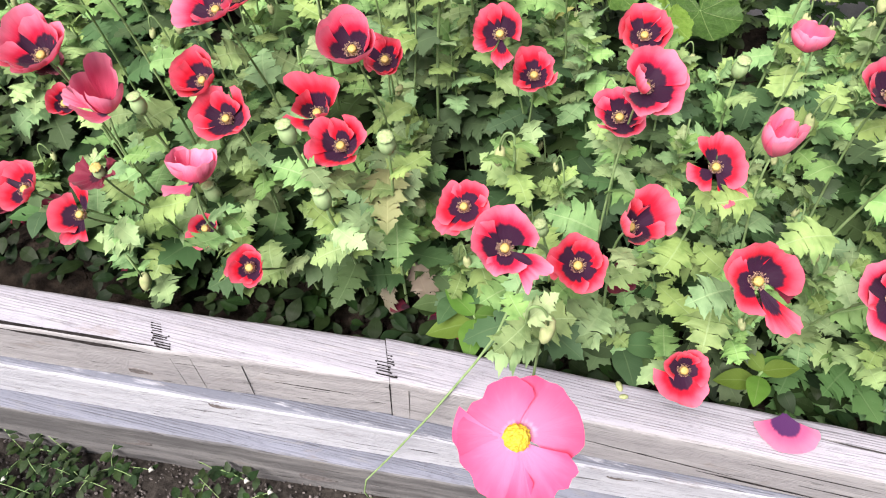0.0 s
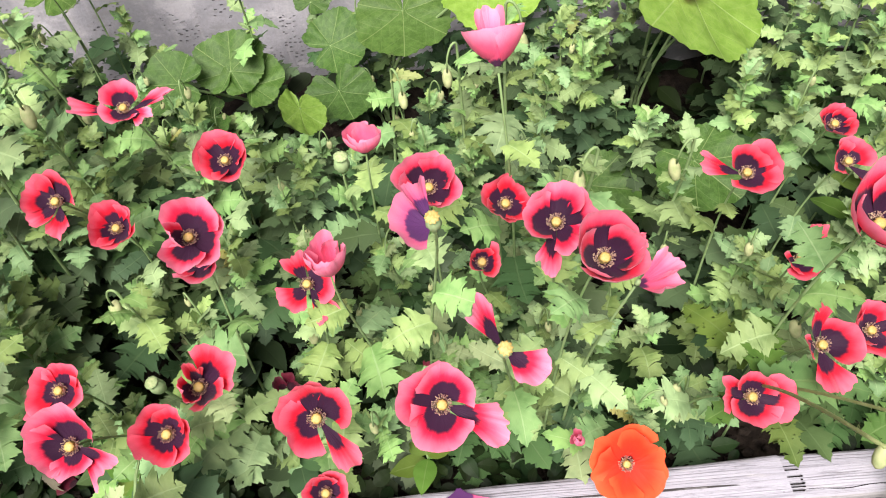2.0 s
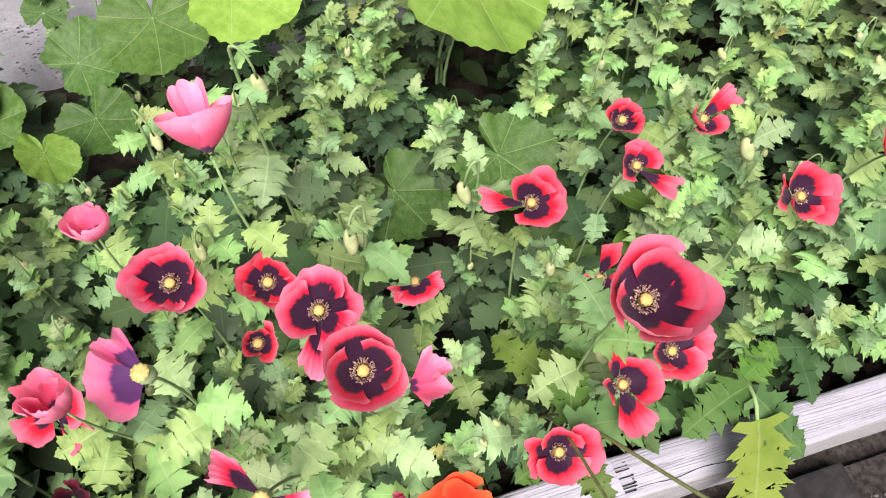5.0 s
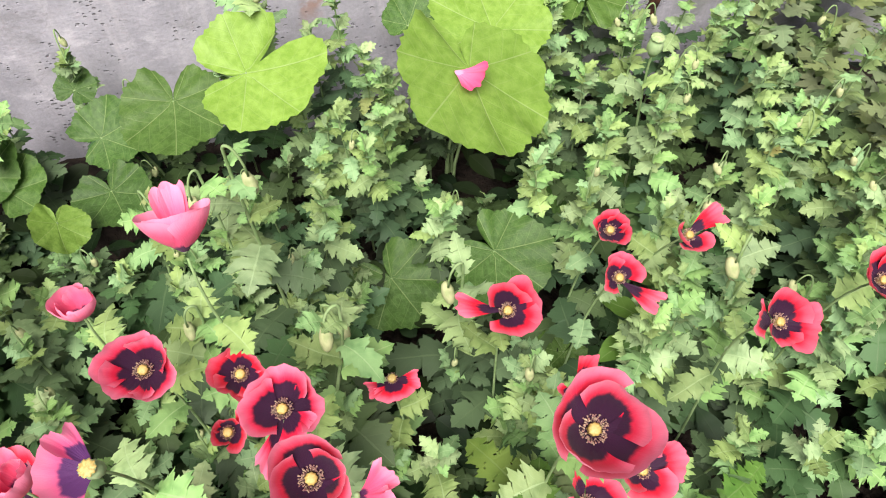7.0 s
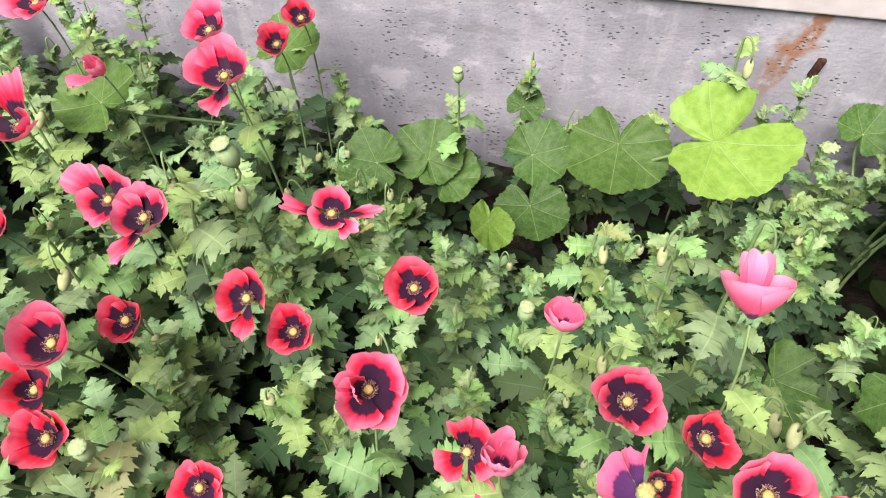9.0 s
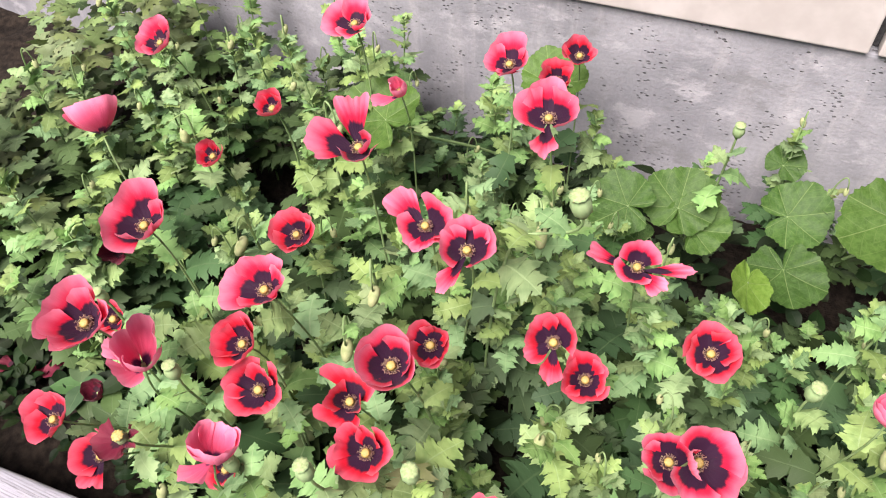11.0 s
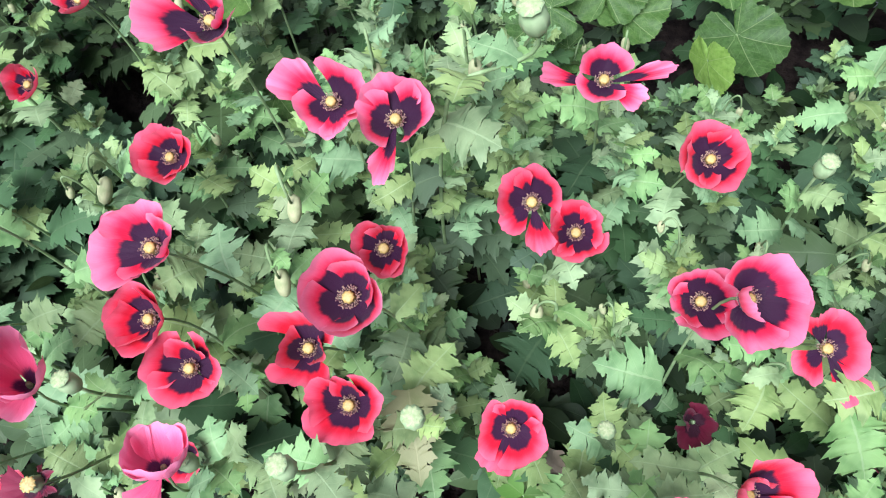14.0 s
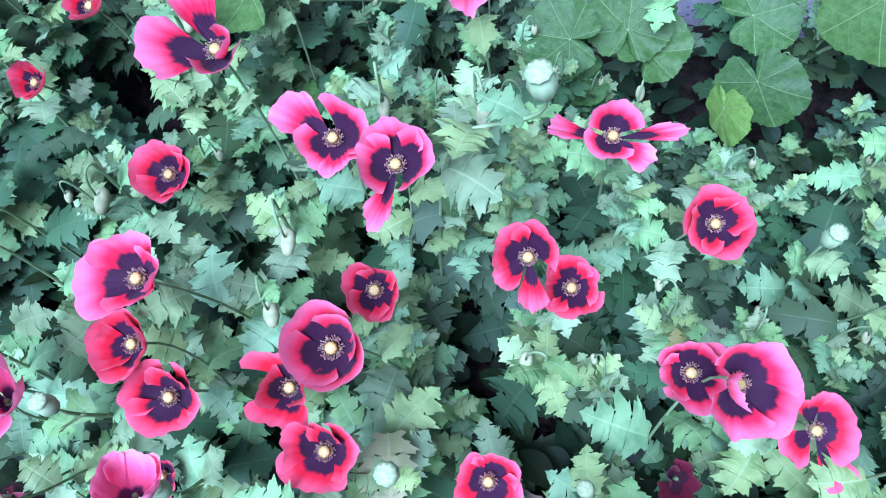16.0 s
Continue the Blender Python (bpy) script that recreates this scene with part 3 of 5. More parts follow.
def wide(rot=45, half=54, length=1.0, e0=12, e1=48):
    """Two broad outer and two inner petals."""
    return [(rot + (0, 180, 90, 270)[i], half + (4, 6, 10, 9)[i], length * (0.98, 1.0, 1.06, 1.03)[i], e0 + (8, 6, 0, 1)[i], e1 + (8, 5, 0, 2)[i]) for i in range(4)]


def closed_up(petals):
    """Broadens the broad petals until neighbours meet."""
    petals = [list(p) for p in petals]
    order = sorted(range(len(petals)), key=lambda k: petals[k][0] % 360)
    for k, i in enumerate(order):
        j = order[(k + 1) % len(order)]
        gap = (petals[j][0] - petals[i][0]) % 360
        need = gap * 1.14 - petals[i][1] - petals[j][1]
        broad = [q for q in (i, j) if petals[q][1] > 38]
        if gap < 150 and need > 0 and broad:
            for q in broad:
                petals[q][1] = min(67, petals[q][1] + need / len(broad))
    return [tuple(p) for p in petals]


def flower_on(parent, rng, at, n, radius, petals, colour, spin=0.0, head=True, crinkle=1.0):
    m = axes(at, n, spin)

    if head == "capsule":
        core = put("flower_head", POD, None, parent, m, "green seed capsule with a rayed cap")
        put("crown", SMALL_CROWN, None, core, None, "yellowish rayed crown")
    elif head == "ball":
        core = put("flower_head", FUZZ, None, parent, m, "fuzzy yellow ball of stamens")
    elif head:
        core = put("flower_head", HEAD, None, parent, m, "yellow rayed stigma disc")
    else:
        core = put("flower_head", CORE, None, parent, m, "small green flower base")
    if head is True:
        k = radius / 0.05
        put("stamen_ring", STAMENS, None, core, Matrix.Diagonal((k ** 0.5, k ** 0.5, 1, 1)), "ring of cream-tipped stamens")
    if head != "ball":
        petals = closed_up(petals)
    for i, (az, half, length, e0, e1) in enumerate(petals):
        v, f, uv = petal_mesh(rng, radius * 1.10 * length, half * 1.10 if half > 42 else half, e0 + 10, e1 + 21, crinkle)
        lift = -0.006 + 0.0012 * i
        put("petal", mesh_of("petal", v, f, uv), M_PETAL[colour], core, pose(0, 0, lift, 0, 0, az))
    return core


def poppy(key, pos, radius, petals, colour="red", lx=0.0, ly=-0.5, label="", base=None, leaves=6, head=True, crinkle=1.0, name="poppy"):
    """A flowering poppy: stalk from the soil, a few leaves, and the flower at pos."""
    rng = random.Random(key)
    p = Vector(pos)
    if base is None:
        base = (p.x + rng.uniform(-0.05, 0.05), max(0.70, min(1.72, p.y + rng.uniform(0.0, 0.10))), soil_z(p.x))
    root = thing(name, base, label or "poppy with dark-blotched red petals on a leafy stalk in the bed", "poppy", "poppies in the flower bed")
    rel = p - Vector(base)
    n = Vector((lx + rng.uniform(-0.08, 0.08), ly + rng.uniform(-0.08, 0.08), 1)).normalized()
    top = rel - n * 0.012
    pts = bezier((0, 0, -0.02), (0, 0, rel.z * 0.5), top - n * min(0.12, rel.z * 0.35), top, 12)
    stem_on(root, pts)
    leaves_up(root, rng, pts, leaves, 0.30, 0.76, 0.088, 0.055, 0 if base[1] < 0.9 else 2)
    flower_on(root, rng, rel, n, radius, petals, colour, 0.0, head, crinkle)
    return root


# ---- setting: ground, bed soil, wall, timbers ----
def box_bm(x0, x1, y0, y1, z0, z1, bevel=0.0):
    bm = bmesh.new()
    bmesh.ops.create_cube(bm, size=1, matrix=Matrix.Translation(((x0 + x1) / 2, (y0 + y1) / 2, (z0 + z1) / 2)) @ Matrix.Diagonal((x1 - x0, y1 - y0, z1 - z0, 1)))
    if bevel:
        bmesh.ops.bevel(bm, geom=bm.edges[:], offset=bevel, segments=2, affect="EDGES", profile=0.6)
    return bm


def sheet(name, x0, x1, y0, y1, z, step, rough, scale, mat, label):
    nx, ny = int((x1 - x0) / step), int((y1 - y0) / step)
    verts = [(x0 + (x1 - x0) * i / nx, y0 + (y1 - y0) * j / ny, 0) for j in range(ny + 1) for i in range(nx + 1)]
    verts = [(x, y, z(x) + rough * noise.noise(Vector((x, y, 0)) * scale) + rough * 0.5 * noise.noise(Vector((x, y, 3)) * scale * 3.1)) for x, y, _ in verts]
    faces = [(j * (nx + 1) + i, j * (nx + 1) + i + 1, (j + 1) * (nx + 1) + i + 1, (j + 1) * (nx + 1) + i) for j in range(ny) for i in range(nx)]
    return tagged(put(name, mesh_of(name, verts, faces), mat), label, kind="structure")


GROUND_Z = -0.05
bm = bmesh.new()
bmesh.ops.create_grid(bm, x_segments=2, y_segments=2, size=300, matrix=Matrix.Translation((0, 0, GROUND_Z - 0.03)))
tagged(put("ground", from_bm("ground", bm, M_GRAVEL), None), "flat gravelly ground round the bed", kind="structure")
sheet("path", -2.6, 3.2, -1.2, 0.52, lambda x: GROUND_Z - 0.005, 0.03, 0.012, 9.0, M_GRAVEL, "gravelly earth path in front of the timber edging")
bed = sheet("bed_soil", -3.0, 3.6, 0.585, 1.90, lambda x: soil_z(x) - 0.03, 0.035, 0.03, 8.0, M_SOIL, "dark crumbly soil of the flower bed")
for v in bed.data.vertices:
    # the soil's front edge follows the bow of the edging
    if v.co.y < 0.72:
        v.co.y += (0.72 - v.co.y) / 0.135 * max(-0.17, min(0.0, 0.080 * (v.co.x + 0.15)))

WALL_Y = 1.85
wall = tagged(put("wall_back", from_bm("wall_back", box_bm(-6, 7, WALL_Y, WALL_Y + 0.3, -0.2, 0.785, 0.006), M_CONCRETE), None), "grey pitted concrete base wall with rust stains", kind="structure")
clad = tagged(new("wall_cladding"), "pale stone panels above the concrete base", kind="structure")
put("backing", from_bm("backing", box_bm(-6, 7, WALL_Y + 0.03, WALL_Y + 0.28, 0.788, 2.6), M_JOINT), None, clad)
for i in range(-5, 6):
    x = 0.40 + 1.2 * i
    put("panel", from_bm("panel", box_bm(x + 0.009, x + 1.191, WALL_Y - 0.014, WALL_Y + 0.027, 0.791, 2.55, 0.004), M_STONE), None, clad)

# other walls that close the yard far behind the camera stay out: the sky is open there


M_RUST = plain_material("rusty_iron", (0.018, 0.012, 0.010), (0.085, 0.036, 0.018), 120.0, 0.9, 0.7, 0.002)


def iron_peg(x, z, width, height):
    """A rusted stub of flat iron left in the concrete."""
    bm = box_bm(-width / 2, width / 2, -0.012, 0.03, -height / 2, height / 2, 0.002)
    for v in bm.verts:
        v.co.x += 0.25 * v.co.z + 0.002 * noise.noise(v.co * 90)
    ob = put("iron_peg", from_bm("iron_peg", bm, M_RUST), None, None, Matrix.Translation((x, WALL_Y, z)))
    tagged(ob, "dark rusty iron stub set in the concrete wall", "iron peg", "iron stubs in the wall")


iron_peg(0.926, 0.660, 0.016, 0.045)
iron_peg(1.688, 0.458, 0.026, 0.080)


def timber(name, x0, x1, ya, yb, z0, z1, key, skew=0.0, cut=(0.0, 0.0)):
    """A weathered timber with rounded edges and a slightly wavy face; ya: front, yb: back, cut: slant of its two ends.
    """
    n = max(8, int((x1 - x0) / 0.02))
    prof = []
    r, c = 0.011, 5
    for cx, cy, a0 in ((ya + r, z1 - r, 180), (yb - r * 0.6, z1 - r * 0.6, 90), (yb - r, z0 + r, 0), (ya + r, z0 + r, 270)):
        for k in range(c):
            a = radians(a0 - 90 * k / (c - 1))
            prof.append((cx + r * math.cos(a), cy + r * math.sin(a)))
    m = len(prof)
    verts, faces = [], []
    for i in range(n + 1):
        q = i / n
        for y, z in prof:
            x = x0 + (x1 - x0) * q + (cut[0] * (1 - q) ** 4 + cut[1] * q ** 4) * (y - ya)
            w = 0.0030 * noise.noise(Vector((x * 3 + key, y * 9, z * 9))) + 0.0016 * noise.noise(Vector((x * 14 + key, y * 60, z * 60)))
            verts.append((x, y + w + skew * (x - x1), z + w * 0.25))
    for i in range(n):
        for k in range(m):
            q = (k + 1) % m
            faces.append((i * m + k, i * m + q, (i + 1) * m + q, (i + 1) * m + k))
    faces += [tuple(range(m))[::-1], tuple(range(n * m, n * m + m))]
    return mesh_of(name, verts, faces, None, False)


edging = tagged(new("timber_edging"), "stacked weathered grey timbers edging the raised bed", "edging")
# it lies level in its own axes and falls with the bed as a whole
edging.matrix_basis = Matrix.Translation((1.11, 0.54, 0.30)) @ pose(0, 0, 0, 0, math.degrees(math.atan(0.085)), 0) @ Matrix.Translation((-1.11, -0.54, -0.30))
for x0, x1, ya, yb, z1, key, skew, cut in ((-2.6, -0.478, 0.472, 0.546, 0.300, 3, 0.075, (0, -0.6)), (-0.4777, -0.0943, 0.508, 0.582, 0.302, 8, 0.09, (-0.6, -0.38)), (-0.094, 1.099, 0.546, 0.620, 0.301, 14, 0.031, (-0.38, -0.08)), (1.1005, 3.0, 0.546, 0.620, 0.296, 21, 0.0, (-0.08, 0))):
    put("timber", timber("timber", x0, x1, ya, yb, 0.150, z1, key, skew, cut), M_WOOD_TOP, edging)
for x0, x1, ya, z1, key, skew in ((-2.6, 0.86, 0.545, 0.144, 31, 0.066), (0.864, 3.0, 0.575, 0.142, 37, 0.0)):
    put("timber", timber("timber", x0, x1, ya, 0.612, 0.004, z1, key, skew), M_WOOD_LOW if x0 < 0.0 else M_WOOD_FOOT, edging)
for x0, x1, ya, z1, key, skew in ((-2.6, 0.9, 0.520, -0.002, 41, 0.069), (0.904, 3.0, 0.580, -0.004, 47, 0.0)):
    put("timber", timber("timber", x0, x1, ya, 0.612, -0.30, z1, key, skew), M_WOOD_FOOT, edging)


def face_top(x):
    """The front face of the upper timbers at x."""
    return 0.472 + 0.075 * (x + 0.478) if x < -0.477 else 0.508 + 0.09 * (x + 0.0955) if x < -0.095 else 0.546 + 0.031 * min(0.0, x - 1.099)


def face_low(x):
    return 0.545 + 0.066 * (x - 0.86)


def dashes(name, marks, label, mat=None):
    """Thin dark marks let into the wood: (place, half lengths along x, y, z)."""
    verts, faces = [], []
    for (x, y, z), (hx, hy, hz) in marks:
        k = len(verts)
        verts += [(x + sx * hx, y + sy * hy, z + sz * hz) for sz in (-1, 1) for sx, sy in ((-1, -1), (1, -1), (1, 1), (-1, 1))]
        faces += [tuple(k + q for q in f) for f in ((4, 5, 6, 7), (0, 1, 5, 4), (1, 2, 6, 5), (2, 3, 7, 6), (3, 0, 4, 7))]
    put(name, mesh_of(name, verts, faces, None, False), mat or M_MARK, edging, None, label)


def finger_joint(x, y0, y1, z, key, teeth, slant, reach=1.0):
    """The comb of dark gaps where two lengths were glued end to end."""
    rng = random.Random(key)
    marks = []
    for i in range(teeth):
        y = y0 + (y1 - y0) * (i + 0.5) / teeth
        mid = x + slant * (y - y0)
        long = rng.uniform(0.010, 0.017) * reach
        off = rng.uniform(-0.003, 0.003)
        if rng.random() < 0.85:
            marks.append(((mid + off, y + rng.uniform(-0.001, 0.001), z), (long, rng.uniform(0.0004, 0.0008), 0.0014)))
        for c in (-1, 1):
            if rng.random() < 0.8:
                marks.append(((mid + off + c * long, y, z), (rng.uniform(0.0010, 0.0022), rng.uniform(0.0007, 0.0012), 0.0016)))
    dashes("finger_joint", marks, "dark comb-shaped finger joint")


def crack(points, half):
    """A long dark split that thins out to both ends; points: its middle line."""
    pts = [Vector(p) for p in points]
    verts, faces = [], []
    n = len(pts) - 1
    for i, p in enumerate(pts):
        w = half * (math.sin(math.pi * (0.04 + 0.92 * i / n)) ** 0.6) * (0.75 + 0.5 * noise.noise(p * 40))
        verts += [p + Vector((0, 0.7, 0.7)) * w, p + Vector((0, -0.3, 0.3)) * 0.0012, p - Vector((0, 0.7, 0.7)) * w]
    for i in range(n):
        faces += [(3 * i, 3 * i + 3, 3 * i + 4, 3 * i + 1), (3 * i + 1, 3 * i + 4, 3 * i + 5, 3 * i + 2)]
    put("crack", mesh_of("crack", verts, faces), M_MARK, edging, None, "long dark split in the wood")


M_MARK = plain_material("dark_wood_gap", (0.0056, 0.00504, 0.00504), (0.0224, 0.02016, 0.02016), 90.0, 0.9)
M_SAW = plain_material("saw_line", (0.12, 0.115, 0.11), (0.20, 0.19, 0.185), 120.0, 0.9)
finger_joint(-0.484, 0.474, 0.540, 0.3015, 1, 15, -0.6)
finger_joint(-0.104, 0.516, 0.576, 0.3025, 2, 12, -0.38)
finger_joint(1.100, 0.558, 0.612, 0.2998, 3, 9, -0.08, 1.5)


def long_crack(x0, x1, off, z0, z1, half, wobble=0.0):
    """A split along the grain of the upper timbers; off: how far behind their front face."""
    xs = [x0 + (x1 - x0) * i / 16 for i in range(17)]
    crack([(x, face_top(x) + off + wobble * math.sin(i * 0.9), z0 + (z1 - z0) * i / 16) for i, x in enumerate(xs)], half)


long_crack(-1.06, -0.490, 0.006, 0.2995, 0.2985, 0.0042)
long_crack(-0.86, -0.492, 0.001, 0.2885, 0.2805, 0.0050)
long_crack(-0.80, -0.53, 0.020, 0.2992, 0.2992, 0.0015)
long_crack(-0.70, -0.52, 0.034, 0.2992, 0.2992, 0.0009)
for x in (-0.440, -0.350, -0.062):
    dashes("saw_mark", [((x, face_top(x) - 0.0005, 0.222), (0.00022, 0.0010, 0.058))], "thin grey saw line", M_SAW)
dashes("saw_mark", [((-0.0950, face_top(-0.095) + 0.0005, 0.225), (0.0005, 0.0022, 0.066))], "dark joint line between two timbers")
for x0, x1, z0, z1, half in ((-0.30, -0.16, 0.235, 0.230, 0.0008), (0.24, 0.50, 0.225, 0.195, 0.0011), (0.44, 0.68, 0.190, 0.172, 0.0016), (0.50, 0.74, 0.262, 0.250, 0.0009), (0.60, 0.84, 0.215, 0.200, 0.0013)):
    long_crack(x0, x1, -0.001, z0, z1, half)
for x0, x1, off, half in ((0.02, 0.22, 0.045, 0.0007), (0.30, 0.55, 0.030, 0.0008), (0.62, 0.80, 0.040, 0.0009), (0.93, 1.09, 0.030, 0.0008), (0.80, 1.08, 0.050, 0.0007), (1.11, 1.36, 0.016, 0.0016), (1.13, 1.43, 0.046, 0.0010), (1.12, 1.30, 0.030, 0.0013)):
    long_crack(x0, x1, off, 0.3012 if x0 < 1.1 else 0.2966, 0.3012 if x0 < 1.1 else 0.2966, half, 0.002)


def knot(x, y, z, r, tilt, turn=4):
    """A flattened knot: dark rings that run out along the grain."""
    v, f = lathe([(r, -0.004), (r * 0.96, 0.0008), (r * 0.86, 0.0012), (r * 0.80, 0.0004), (r * 0.62, 0.0010), (r * 0.52, 0.0003), (r * 0.30, 0.0008), (r * 0.1, 0.0004)], 26, 3, 0.12)
    put("knot", mesh_of("knot", [(a * 2.0, b * 0.8, c) for a, b, c in v], f), M_KNOT, edging, pose(x, y, z, tilt, 0, turn), "dark oval wood knot")


for x, off, z, r in ((-0.560, 0.001, 0.190, 0.012), (1.17, 0.045, 0.2945, 0.010), (-0.340, 0.040, 0.3012, 0.004), (-0.010, 0.035, 0.3005, 0.007), (0.20, 0.05, 0.3005, 0.004)):
    knot(x, face_top(x) + off, z, r, 90 if off < 0.01 else 0)
for x, z, r in ((-0.415, 0.128, 0.014), (0.330, 0.115, 0.015)):
    knot(x, face_low(x) + 0.001, z, r, 82)
for x, z, r in ((-0.66, -0.080, 0.028), (-0.25, -0.11, 0.022)):
    knot(x, 0.520 + 0.069 * (x - 0.9) + 0.001, z, r, 88)

